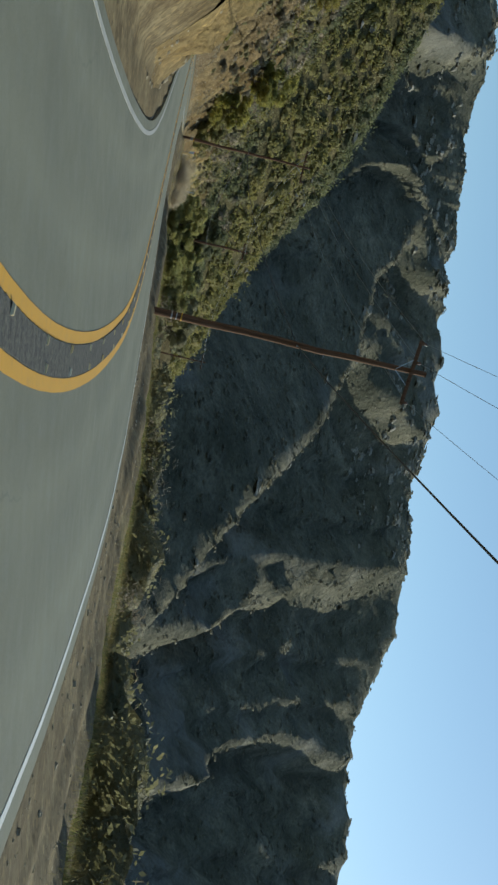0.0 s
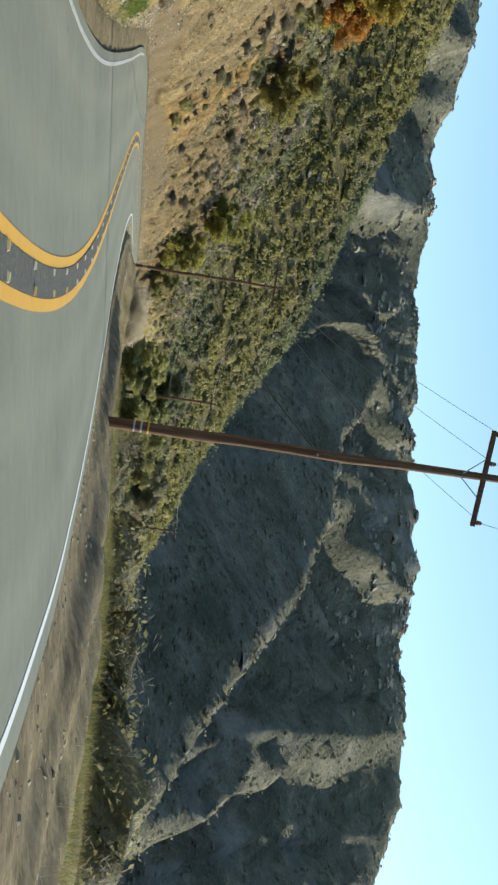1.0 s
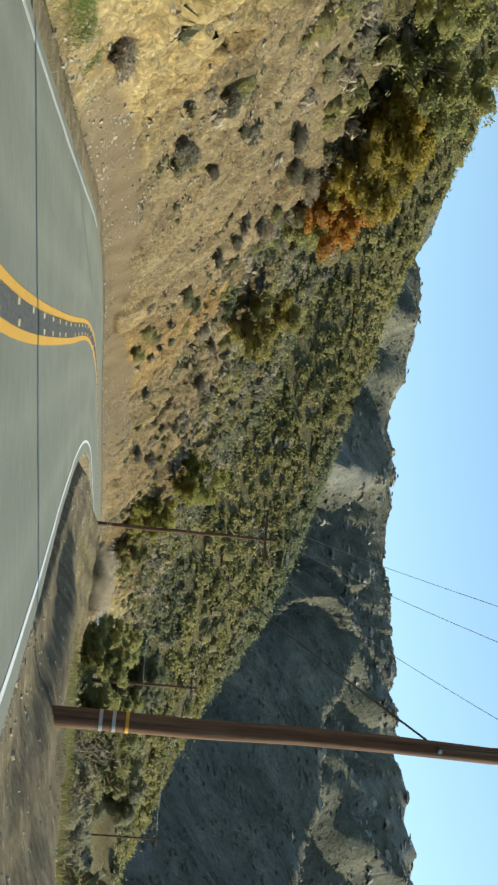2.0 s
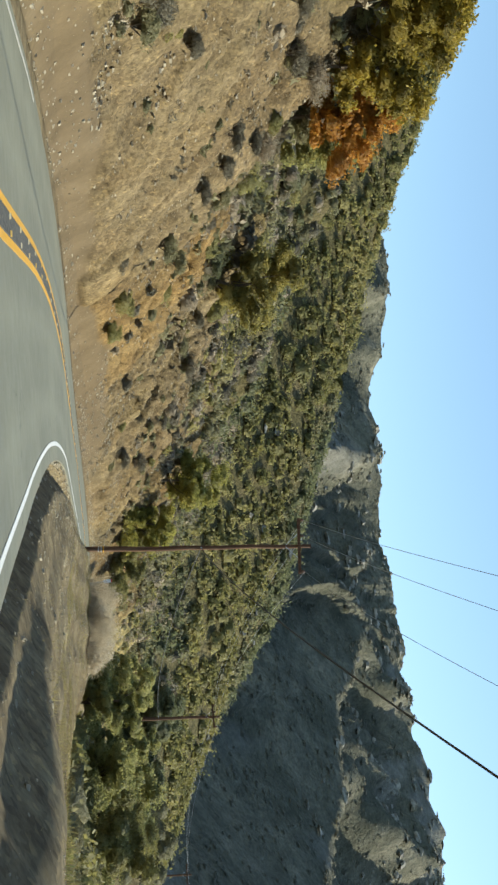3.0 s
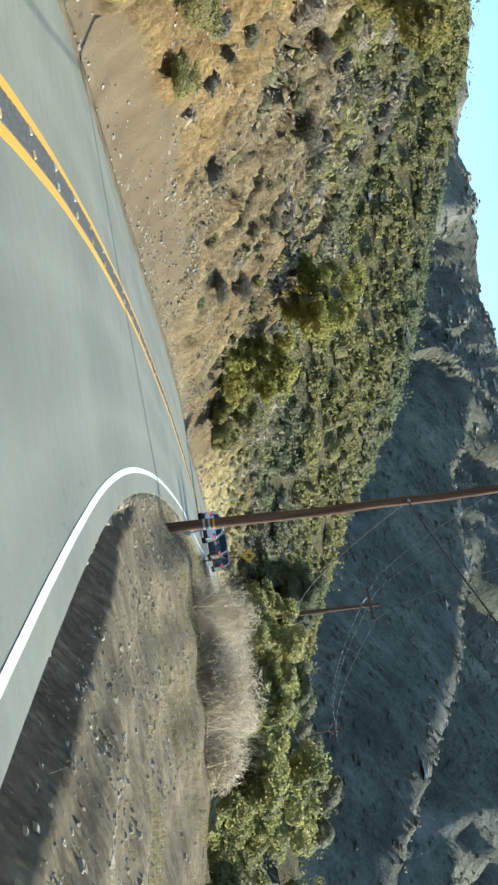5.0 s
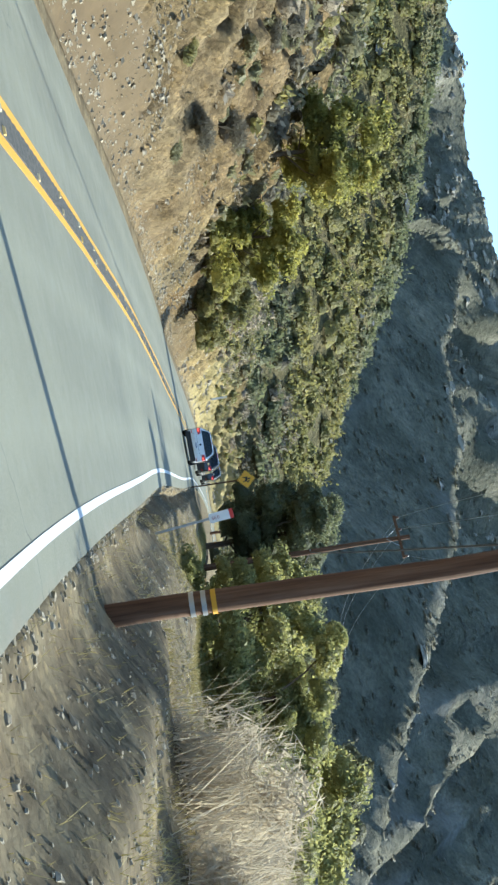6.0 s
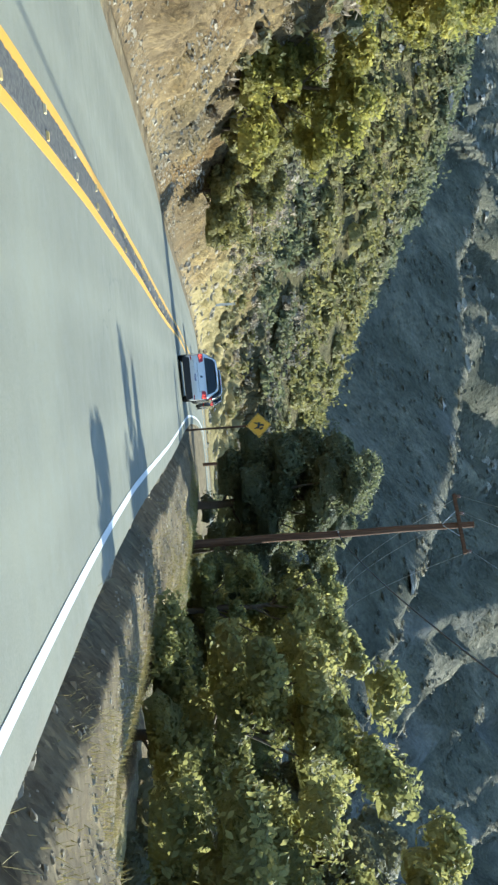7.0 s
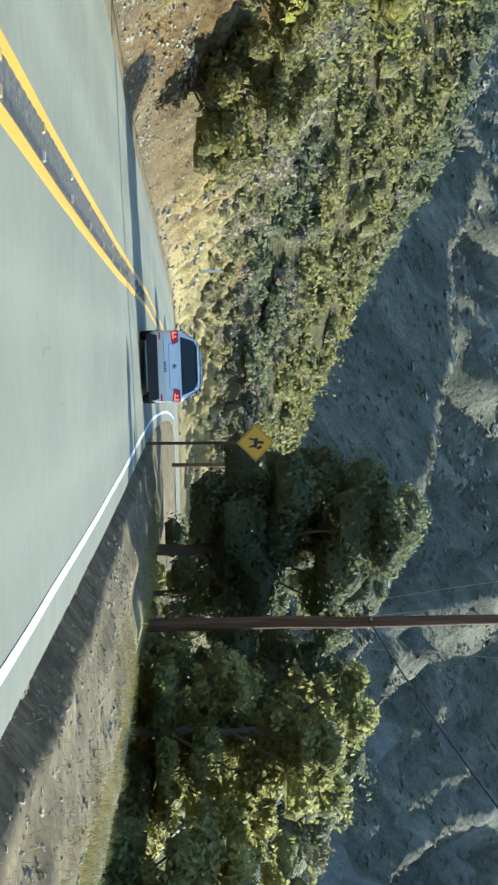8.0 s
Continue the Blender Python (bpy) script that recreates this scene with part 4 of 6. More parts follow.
    p = on_road(s, -4.9 - u)
    p = np.vstack([p, [(-10.3, 97.0, 0), (-9.8, 101.3, 0), (-10.6, 97.8, 0), (-12.0, 66.8, 0), (-11.9, 74.5, 0)]])
    c, rad, pick = seated(p[:, 0], p[:, 1], 0.05), rng.uniform(0.35, 0.95, len(p)), rng.rand(len(p))
    pick[-5:] = 0.9
    for sel, m, label in ((pick < 0.45, GREYBRUSH, "rounded grey-brown bushes on the earth bank"), ((pick >= 0.45) & (pick < 0.72), OLIVE, "rounded olive bushes on the earth bank"),
                          (pick >= 0.72, CHAPARRAL, "bright yellow-green bushes on the earth bank")):
        bushes("bank_bush", rng, c[sel], rad[sel], 620, 0.06, m, label, "shrubs", hearts=0.85, squash=0.9, thin=0.5)
    # upper edge of the cut bank, nearer
    n = 3600
    s, u = rng.uniform(20, 232, n), 1.2 + rng.rand(n) ** 0.9 * 28
    p = on_road(s, -4.9 - u)
    dense = smooth(5, 11, u + 4 * fbm(p[:, 0] * 0.1, p[:, 1] * 0.1, 3)) * 0.92 + 0.12 + 0.8 * smooth(126, 145, s) * smooth(0.8, 3, u)
    keep = (rng.rand(n) < dense) & ((s < 190) | (u > 2.6))
    p, u = p[keep], u[keep]
    rad = rng.uniform(0.55, 1.5, len(p)) * smooth(0, 7, u).clip(0.38, 1)
    c = seated(p[:, 0], p[:, 1], 0.05)
    pick = rng.rand(len(p))
    near = c[:, 1] < 175
    for name, sel, m, label in (("bank_shrub", pick < 0.36, OLIVE, "olive green shrubs along the top of the bank"),
                                ("bank_shrub", (pick >= 0.36) & (pick < 0.58), CHAPARRAL, "yellow-green shrubs on the earth bank"),
                                ("bank_shrub", (pick >= 0.58) & (pick < 0.78), DRYTWIG, "dry brown bushes on the earth bank"),
                                ("bank_shrub", pick >= 0.78, GREYBRUSH, "soft grey-brown scrub on the earth bank")):
        bushes(name, rng, c[sel & near], rad[sel & near], 34, 0.2, m, label, "shrubs", hearts=0.7, squash=0.9, thin=0.7)
        if (sel & ~near).any():
            bushes(name, rng, c[sel & ~near], rad[sel & ~near] * 1.4, 46, 0.2, m, label, "shrubs", hearts=0.74, far=True, squash=0.9)
    # scrub that hangs over the cut at the bend
    rng = np.random.RandomState(12)
    n = 230
    s, u = rng.uniform(176, 232, n), 2.3 + rng.rand(n) ** 1.2 * 9
    p = on_road(s, -4.9 - u)
    c, rad, pick = seated(p[:, 0], p[:, 1], 0.05), rng.uniform(0.45, 1.15, n), rng.rand(n)
    for sel, m, label in ((pick < 0.4, OLIVE, "olive scrub hanging over the cut at the bend"), (pick > 0.72, DRYTWIG, "dry brown scrub over the cut at the bend"),
                          ((pick >= 0.4) & (pick <= 0.72), CHAPARRAL, "yellow-green scrub over the cut at the bend")):
        bushes("bend_scrub", rng, c[sel], rad[sel], 110, 0.13, m, label, "shrubs", hearts=0.72, far=True, squash=0.9, thin=0.7)


def tube(path, radii, sides=7):
    """A tapering round limb along a path: corners and faces."""
    path, out = np.asarray(path, float), []
    for i, p in enumerate(path):
        d = path[min(i + 1, len(path) - 1)] - path[max(i - 1, 0)]
        d = d / (np.linalg.norm(d) + 1e-9)
        a = np.cross(d, (0.31, 0.87, 0.38))
        a /= np.linalg.norm(a)
        b = np.cross(d, a)
        for k in range(sides):
            t = 2 * math.pi * k / sides
            out.append(p + radii[i] * (math.cos(t) * a + math.sin(t) * b))
    f = [(i * sides + k, i * sides + (k + 1) % sides, (i + 1) * sides + (k + 1) % sides, (i + 1) * sides + k) for i in range(len(path) - 1) for k in range(sides)]
    f.append(tuple((len(path) - 1) * sides + k for k in (0, 2, 4, 6)) if sides > 6 else (0, 1, 2, 3))
    return np.array(out), np.array(f)


def tree(name, x, y, tall, wide, material, label, seed, n_leaf=9000, leaf=0.085, low=0.1, sink=0.15, lean=(0, 0), skirt=False):
    """A tapered trunk with forking limbs, and a crown of leaf clumps hung on the limbs' ends."""
    rng = np.random.RandomState(seed)
    base = np.array([x, y, float(height(x, y)[0]) - sink])
    holder = new(name)
    holder.location = base
    tagged(holder, label, "tree")
    limbs, ends = [], []
    trunk = [np.array([lean[0] * t, lean[1] * t, tall * 0.55 * t]) + rng.normal(size=3) * 0.05 * wide * t for t in np.linspace(0, 1, 5)]
    limbs.append(tube(trunk, np.linspace(0.02, 0.011, 5) * tall))
    for k in range(9):
        t = rng.uniform(low, 1.0)
        a = 2 * math.pi * (k / 9 + rng.uniform(-0.05, 0.05))
        start = trunk[0] + (trunk[-1] - trunk[0]) * t
        reach = wide * rng.uniform(0.5, 0.9) * (1.05 - 0.35 * t)
        tip = start + np.array([math.cos(a) * reach, math.sin(a) * reach, tall * rng.uniform(0.12, 0.42)])
        mid = (start + tip) / 2 + rng.normal(size=3) * 0.08 * wide + np.array([0, 0, -0.04 * tall])
        limbs.append(tube([start, mid, tip], np.array([0.007, 0.0045, 0.0015]) * tall, 7))
        ends += [tip, (mid + tip) / 2, mid * 0.4 + tip * 0.6 + rng.normal(size=3) * 0.22 * wide]
    ends += [trunk[-1] + np.array([0, 0, tall * 0.18]), trunk[-1] + rng.normal(size=3) * 0.2 * wide]
    for k in range(10):
        a = rng.rand() * 6.28
        ends.append(np.array([math.cos(a) * wide * rng.uniform(0.2, 0.75), math.sin(a) * wide * rng.uniform(0.2, 0.75), tall * rng.uniform(0.1, 0.42)]))
    for k, (v, f) in enumerate(limbs):
        t_ob = new("limb" if k else "trunk", array_mesh("limb" if k else "trunk", v, f, BARK, True))
        t_ob.parent = holder
    if skirt:
        for k in range(12):
            a = rng.rand() * 6.28
            ends.append(np.array([math.cos(a) * wide * rng.uniform(0.3, 0.95), math.sin(a) * wide * rng.uniform(0.3, 0.95), tall * rng.uniform(0.04, 0.2)]))
    if tall > 7:
        for k in range(26):
            d = rng.normal(size=3)
            d *= rng.uniform(0.3, 1.0) / np.linalg.norm(d)
            ends.append(np.array([d[0] * wide * 0.85, d[1] * wide * 0.85, tall * (0.5 + 0.36 * d[2])]))
    ends = np.array(ends)
    ends[:, 2] = np.clip(ends[:, 2], tall * low, tall * 0.86)
    rad = rng.uniform(0.26, 0.46, len(ends)) * wide
    per = max(60, int(n_leaf * 0.98) // len(ends))
    v, f = leaves(rng, ends, rad, per, leaf, lobes=6, squash=0.85, fill=0.5, hang=0.25, thin=1.0)
    c_ob = new("crown", leafy_mesh("crown", rng, (v, f), ends, rad * (0.82 if tall > 7 else 0.7), material))
    c_ob.parent = holder
    return holder


def shrub(s, off, r, material, label, seed, loose=False):
    """One bush on the bank: a few stems from one root, and the leaves or twigs that they carry."""
    rng = np.random.RandomState(seed)
    p = on_road(np.array([s]), np.array([off]))
    base = seated(p[:, 0], p[:, 1], -0.1)[0]
    holder = new("bank_bush")
    holder.location = base
    tagged(holder, label, "bush", "bushes on the bank")
    for k in range(5):
        tip = np.array([rng.normal() * 0.45 * r, rng.normal() * 0.45 * r, r * rng.uniform(0.7, 1.2)])
        v, f = tube([(0, 0, 0), tip * 0.5 + rng.normal(size=3) * 0.06 * r, tip], np.array([0.03, 0.018, 0.006]) * (0.6 + r * 0.5), 7)
        stem = new("stem", array_mesh("stem", v, f[:-1], BARK, True))
        stem.parent = holder
    c = np.array([(0.25 * r * rng.normal(), 0.25 * r * rng.normal(), 0.5 * r) for k in range(4)])
    rad = rng.uniform(0.6, 0.95, 4) * r
    blades_ = leaves(rng, c, rad, 950 if loose else 700, 0.09 if loose else 0.06, lobes=9, squash=0.85, fill=0.7, thin=0.22 if loose else 0.5)
    me = array_mesh("foliage", *blades_, material) if loose else leafy_mesh("foliage", rng, blades_, c, rad * 0.72, material)
    leaf = new("foliage", me)
    leaf.parent = holder


def bank_bushes():
    grey, dark, green, dry = ("soft grey-brown dry bush on the earth bank", "dark olive bush on the earth bank", "fresh yellow-green bush on the earth bank", "pale tangled dry bush on the earth bank")
    for k, (s, off, r, m, label) in enumerate((
            (82.0, -7.2, 0.75, OLIVE, dark), (81.0, -7.6, 0.6, GREYBRUSH, grey), (76.3, -8.2, 0.65, GREYBRUSH, grey), (75.2, -8.0, 0.5, DRYTWIG, dry), (85.4, -8.1, 0.45, GREYBRUSH, grey), (82.4, -8.9, 0.35, OLIVE, dark),
            (93.8, -8.7, 0.7, GREYBRUSH, grey), (97.7, -8.1, 0.65, GREYBRUSH, grey), (99.5, -5.9, 0.6, GREYBRUSH, grey), (101.5, -7.3, 0.75, OLIVE, dark), (107.6, -5.7, 0.65, CHAPARRAL, green), (106.6, -6.5, 0.55, CHAPARRAL, green),
            (131.3, -6.4, 0.8, GREYBRUSH, grey), (130.6, -5.6, 0.55, OLIVE, dark), (135.8, -10.3, 0.85, OLIVE, dark), (133.5, -9.6, 0.7, GREYBRUSH, grey), (127.0, -11.0, 1.05, GREYBRUSH, grey), (124.6, -11.6, 0.8, OLIVE, dark),
            (96.2, -9.5, 0.6, GREYBRUSH, grey), (97.6, -10.0, 1.0, DRYTWIG, dry), (96.9, -8.8, 0.6, GREYBRUSH, grey), (100.7, -9.3, 0.65, OLIVE, dark), (105.7, -8.4, 0.75, OLIVE, dark), (113.9, -12.4, 1.0, DARKGREEN, dark),
            (94.6, -11.4, 1.1, DRYTWIG, dry), (92.6, -11.2, 0.9, GREYBRUSH, grey), (99.0, -12.0, 1.2, OLIVE, dark), (135.0, -7.2, 0.85, GREYBRUSH, grey), (122.4, -12.2, 0.7, GREYBRUSH, grey), (88.0, -10.8, 0.8, GREYBRUSH, grey),
            (50.2, -5.7, 0.5, CHAPARRAL, green), (53.0, -5.5, 0.42, CHAPARRAL, green), (57.4, -6.3, 0.45, OLIVE, dark), (47.2, -6.6, 0.55, OLIVE, dark), (60.6, -5.4, 0.5, DRYTWIG, dry), (55.0, -8.6, 0.6, GREYBRUSH, grey), (51.5, -9.6, 0.7, GREYBRUSH, grey),
            (44.0, -5.5, 0.45, CHAPARRAL, green), (41.0, -5.7, 0.5, OLIVE, dark), (45.5, -7.2, 0.5, DRYTWIG, dry), (42.5, -8.0, 0.6, GREYBRUSH, grey), (38.6, -6.3, 0.5, CHAPARRAL, green), (39.6, -8.6, 0.7, OLIVE, dark))):
        shrub(s, off, r, m, label, 200 + k, m is DRYTWIG or m is GREYBRUSH)


hill_brush()
bank_bushes()
for args in (
    ("autumn_tree", -16.5, 91.0, 6.1, 2.4, RUST, "small tree with rust-orange autumn leaves above the bank", 3, 9000),
    ("autumn_tree", -17.6, 94.5, 4.6, 2.4, GREENGOLD, "leafy tree turning gold above the bank", 4, 9000),
    ("autumn_tree", -18.4, 85.0, 6.0, 3.2, GOLD, "broad tree with golden autumn leaves on the bank top", 5, 14000),
    ("autumn_tree", -20.5, 81.0, 6.4, 3.2, GREENGOLD, "broad green and gold tree on the bank top", 6, 12000),
    ("autumn_tree", -22.0, 75.0, 6.5, 3.4, GREENGOLD, "broad green and gold tree on the bank top", 7, 10000),
    ("autumn_tree", -17.2, 87.6, 4.6, 2.4, GOLD, "golden autumn tree on the bank top", 26, 9000),
    ("scrub_oak", -15.3, 112.5, 5.6, 2.9, OLIVEGOLD, "round scrub oak with olive-gold leaves on the bank", 8, 14000),
    ("roadside_tree", -3.4, 142.5, 5.0, 2.5, YELLOWGREEN, "leafy yellow-green tree overhanging the road bank", 9, 17000),
    ("roadside_tree", -6.6, 139.5, 5.6, 2.8, YELLOWGREEN, "leafy yellow-green tree overhanging the road bank", 10, 15000),
    ("roadside_tree", -2.4, 147.5, 3.6, 2.0, CHAPARRAL, "low yellow-green tree at the foot of the bank", 12, 9000),
    ("roadside_tree", -0.2, 155.5, 4.2, 2.3, CHAPARRAL, "bushy green tree at the foot of the bank", 13, 9000),
    ("oak_tree", 13.0, 154.5, 9.4, 3.5, DARKGREEN, "dense dark green oak beside the road sign", 14, 40000),
    ("oak_tree", 18.0, 153.0, 7.8, 3.2, DARKGREEN, "dense dark green oak beside the dirt shoulder", 15, 15000),
    ("young_tree", 14.6, 146.2, 6.4, 2.2, GREENGOLD, "bushy yellow-green tree beside the dirt shoulder", 16, 15000),
    ("young_tree", 16.4, 148.0, 6.4, 2.3, GREENGOLD, "bushy yellow-green tree beside the dirt shoulder", 29, 13000),
    ("young_tree", 16.5, 141.0, 5.6, 2.3, GREENGOLD, "bushy yellow-green tree beside the dirt shoulder", 17, 13000),
    ("young_tree", 17.6, 144.6, 5.6, 2.3, GREENGOLD, "low yellow-green tree beside the dirt shoulder", 27, 11000),
    ("young_tree", 19.0, 140.5, 5.4, 2.4, GREENGOLD, "low yellow-green tree beside the dirt shoulder", 28, 11000),
    ("young_tree", 8.4, 124.0, 5.4, 2.3, GREENGOLD, "sunlit yellow-green tree behind the dirt shoulder", 18, 26000, 0.066),
    ("young_tree", 8.9, 118.0, 5.3, 2.4, GREENGOLD, "sunlit yellow-green tree behind the dirt shoulder", 19, 26000, 0.066),
    ("young_tree", 13.4, 119.6, 5.4, 2.6, GREENGOLD, "sunlit yellow-green tree behind the dirt shoulder", 20, 26000, 0.066),
    ("young_tree", 15.0, 108.0, 5.0, 2.7, CHAPARRAL, "leafy green tree behind the dirt shoulder", 21, 24000, 0.055),
    ("young_tree", 17.0, 128.0, 6.5, 3.4, GREENGOLD, "tall yellow-green tree behind the dirt shoulder", 22, 13000),
    ("young_tree", 21.0, 140.0, 7.5, 3.8, OLIVE, "tall olive green tree behind the dirt shoulder", 23, 10000),
    ("young_tree", 24.0, 160.0, 8.0, 4.0, OLIVE, "tall olive green tree behind the dirt shoulder", 24, 9000),
    ("young_tree", 18.5, 165.0, 7.0, 3.5, DARKGREEN, "tall dark green tree behind the dirt shoulder", 25, 9000),
):
    leafy = args[0] in ("young_tree", "oak_tree")
    tree(*args, skirt=leafy and args[4] < 3.0, low=0.16 if leafy else 0.1)


def blades(rng, p, tall, width, spread_):
    """Upright grass blades: one narrow four-cornered blade at every place."""
    n = len(p)
    a = rng.rand(n) * 2 * math.pi
    side = np.stack([np.cos(a), np.sin(a), 0 * a], 1) * (width * rng.uniform(0.6, 1.3, n))[:, None]
    tip = np.stack([rng.normal(size=n) * spread_, rng.normal(size=n) * spread_, np.ones(n)], 1) * (tall * rng.uniform(0.5, 1.3, n))[:, None]
    v = np.stack([p - side, p + side, p + tip + side * 0.15, p + tip - side * 0.15], 1).reshape(-1, 3)
    return v, np.arange(len(v)).reshape(-1, 4)


def roadside_growth():
    rng = np.random.RandomState(31)
    # dry brush on the outer edge of the shoulder
    pts = [(3.6, 98.0), (4.6, 97.3), (5.2, 99.2), (3.0, 99.6), (5.4, 97.6), (4.4, 100.6)]
    c = seated(np.array([p[0] for p in pts]), np.array([p[1] for p in pts]), 0.1)
    bushes("dry_bush", rng, c, rng.uniform(1.05, 1.5, len(c)), 1900, 0.1, PLUME, "tangled dry brown bushes at the edge of the shoulder", "shrubs", hearts=0, fill=0.8, thin=0.22, squash=1.0)
    stalks = np.random.RandomState(33)
    at = c[[0, 1, 3, 5]][stalks.randint(0, 4, 3000)] + stalks.normal(size=(3000, 3)) * (0.45, 0.45, 0)
    v, f = blades(stalks, seated(at[:, 0], at[:, 1], 0.05), 0.95, 0.006, 0.38)
    tagged(new("dry_stalks", array_mesh("dry_stalks", v, f, PLUME)), "pale beige dry stalks standing among the dry bushes", "grass", kind="stuff")
    n = 420
    s, o = rng.uniform(-20, 66, n), 9.3 + rng.rand(n) * 9
    p = on_road(s, o)
    c = seated(p[:, 0], p[:, 1], 0.1)
    pick = rng.rand(n)
    rad = rng.uniform(0.85, 2.0, n)
    bushes("roadside_brush", rng, c[pick < 0.45], rad[pick < 0.45], 290, 0.11, DRYTWIG, "bare brown brush along the outer shoulder", "shrubs", hearts=0, fill=0.8, thin=0.22, squash=1.1)
    bushes("roadside_brush", rng, c[pick >= 0.45], rad[pick >= 0.45], 210, 0.09, OLIVE, "olive green brush along the outer shoulder", "shrubs", squash=1.0)
    n = 260
    s, o = rng.uniform(66, 190, n), 0.0
    o = np.interp(s, [66, 75, 100, 118, 140, 190], [12, 16, 15, 11, 11.5, 11]) + rng.rand(n) * 16
    p = on_road(s, o)
    c = seated(p[:, 0], p[:, 1], 0.1)
    pick = rng.rand(n)
    rad = rng.uniform(0.8, 1.9, n)
    bushes("roadside_brush", rng, c[pick < 0.4], rad[pick < 0.4], 100, 0.17, OLIVE, "olive green brush behind the dirt shoulder", "shrubs", squash=1.0)
    bushes("roadside_brush", rng, c[pick >= 0.4], rad[pick >= 0.4], 100, 0.17, CHAPARRAL, "yellow-green brush behind the dirt shoulder", "shrubs", squash=1.0)


def grass():
    rng = np.random.RandomState(41)
    def patch(name, n, s0, s1, o_of, wide, tall, material, label, clump=0.0):
        s = rng.uniform(s0, s1, n)
        o = o_of(s) + rng.normal(size=n) * wide
        c = on_bank(s, o, -0.02)
        if clump:
            c = c[fbm(c[:, 0] * clump, c[:, 1] * clump, 3) > 0.02]
        v, f = blades(rng, c, tall, 0.0045 if tall > 0.1 else 0.007, 0.45)
        tagged(new(name, array_mesh(name, v, f, material)), label, "grass", kind="stuff")
    verge = lambda s: np.interp(s, [-20, 20, 45, 60, 66], [8.6, 8.6, 8.2, 7.4, 7.8])
    patch("dry_grass", 20000, -15, 66, verge, 0.6, 0.2, STRAW, "dry straw grass along the outer shoulder")
    patch("green_grass", 9000, -15, 66, lambda s: verge(s) - 0.2, 0.3, 0.16, GREENGRASS, "thin strip of green grass along the shoulder")
    patch("dry_grass", 34000, 70, 125, lambda s: np.interp(s, [70, 85, 100, 110, 125], [11, 10.5, 9, 6.6, 6.2]), 1.9, 0.12, STRAW, "patchy dry grass on the dirt pull-out", 0.6)
    patch("dry_grass", 26000, 122, 165, lambda s: np.interp(s, [122, 140, 165], [6.9, 7.2, 6.6]), 0.7, 0.12, STRAW, "pale dry grass strip behind the shoulder", 0.5)
    patch("green_grass", 6000, 125, 170, lambda s: np.interp(s, [125, 140, 170], [8.6, 7.9, 6.8]), 0.6, 0.14, GREENGRASS, "green grass strip below the trees", 0.5)
    patch("straw_litter", 9000, 60, 130, lambda s: 6.5 + 0 * s, 2.2, 0.035, STRAW, "bits of straw and bark strewn over the dirt pull-out")
    patch("bank_grass", 4000, 38, 84, lambda s: -7.2 - 0 * s, 1.6, 0.13, STRAW, "sparse dry grass on the earth bank", 0.8)
    patch("bank_grass", 6000, 42, 66, lambda s: -5.4 - 0 * s, 0.45, 0.14, GREENGRASS, "tufts of green grass at the foot of the bank", 0.7)
    rng = np.random.RandomState(42)
    outer = lambda s: np.interp(s, [84, 100, 110, 125, 150], [8.2, 7.4, 6.4, 6.2, 6.4])
    patch("dry_grass", 24000, 84, 150, outer, 0.8, 0.075, STRAW, "short matted dry grass on the dirt pull-out", 0.9)
    patch("dry_grass", 9000, 100, 150, lambda s: outer(s) + 0.7, 0.22, 0.11, STRAW, "yellow dry grass along the crest of the pull-out", 0.35)
    patch("bank_grass", 8000, 50, 64, lambda s: -4.95 - 0 * s, 0.2, 0.12, GREENGRASS, "strip of fresh green grass at the foot of the bank", 0.4)
    patch("bank_grass", 13000, 36, 62, lambda s: -9.0 - 0 * s, 2.4, 0.095, STRAW, "pale yellow dry grass over the earth bank", 0.3)


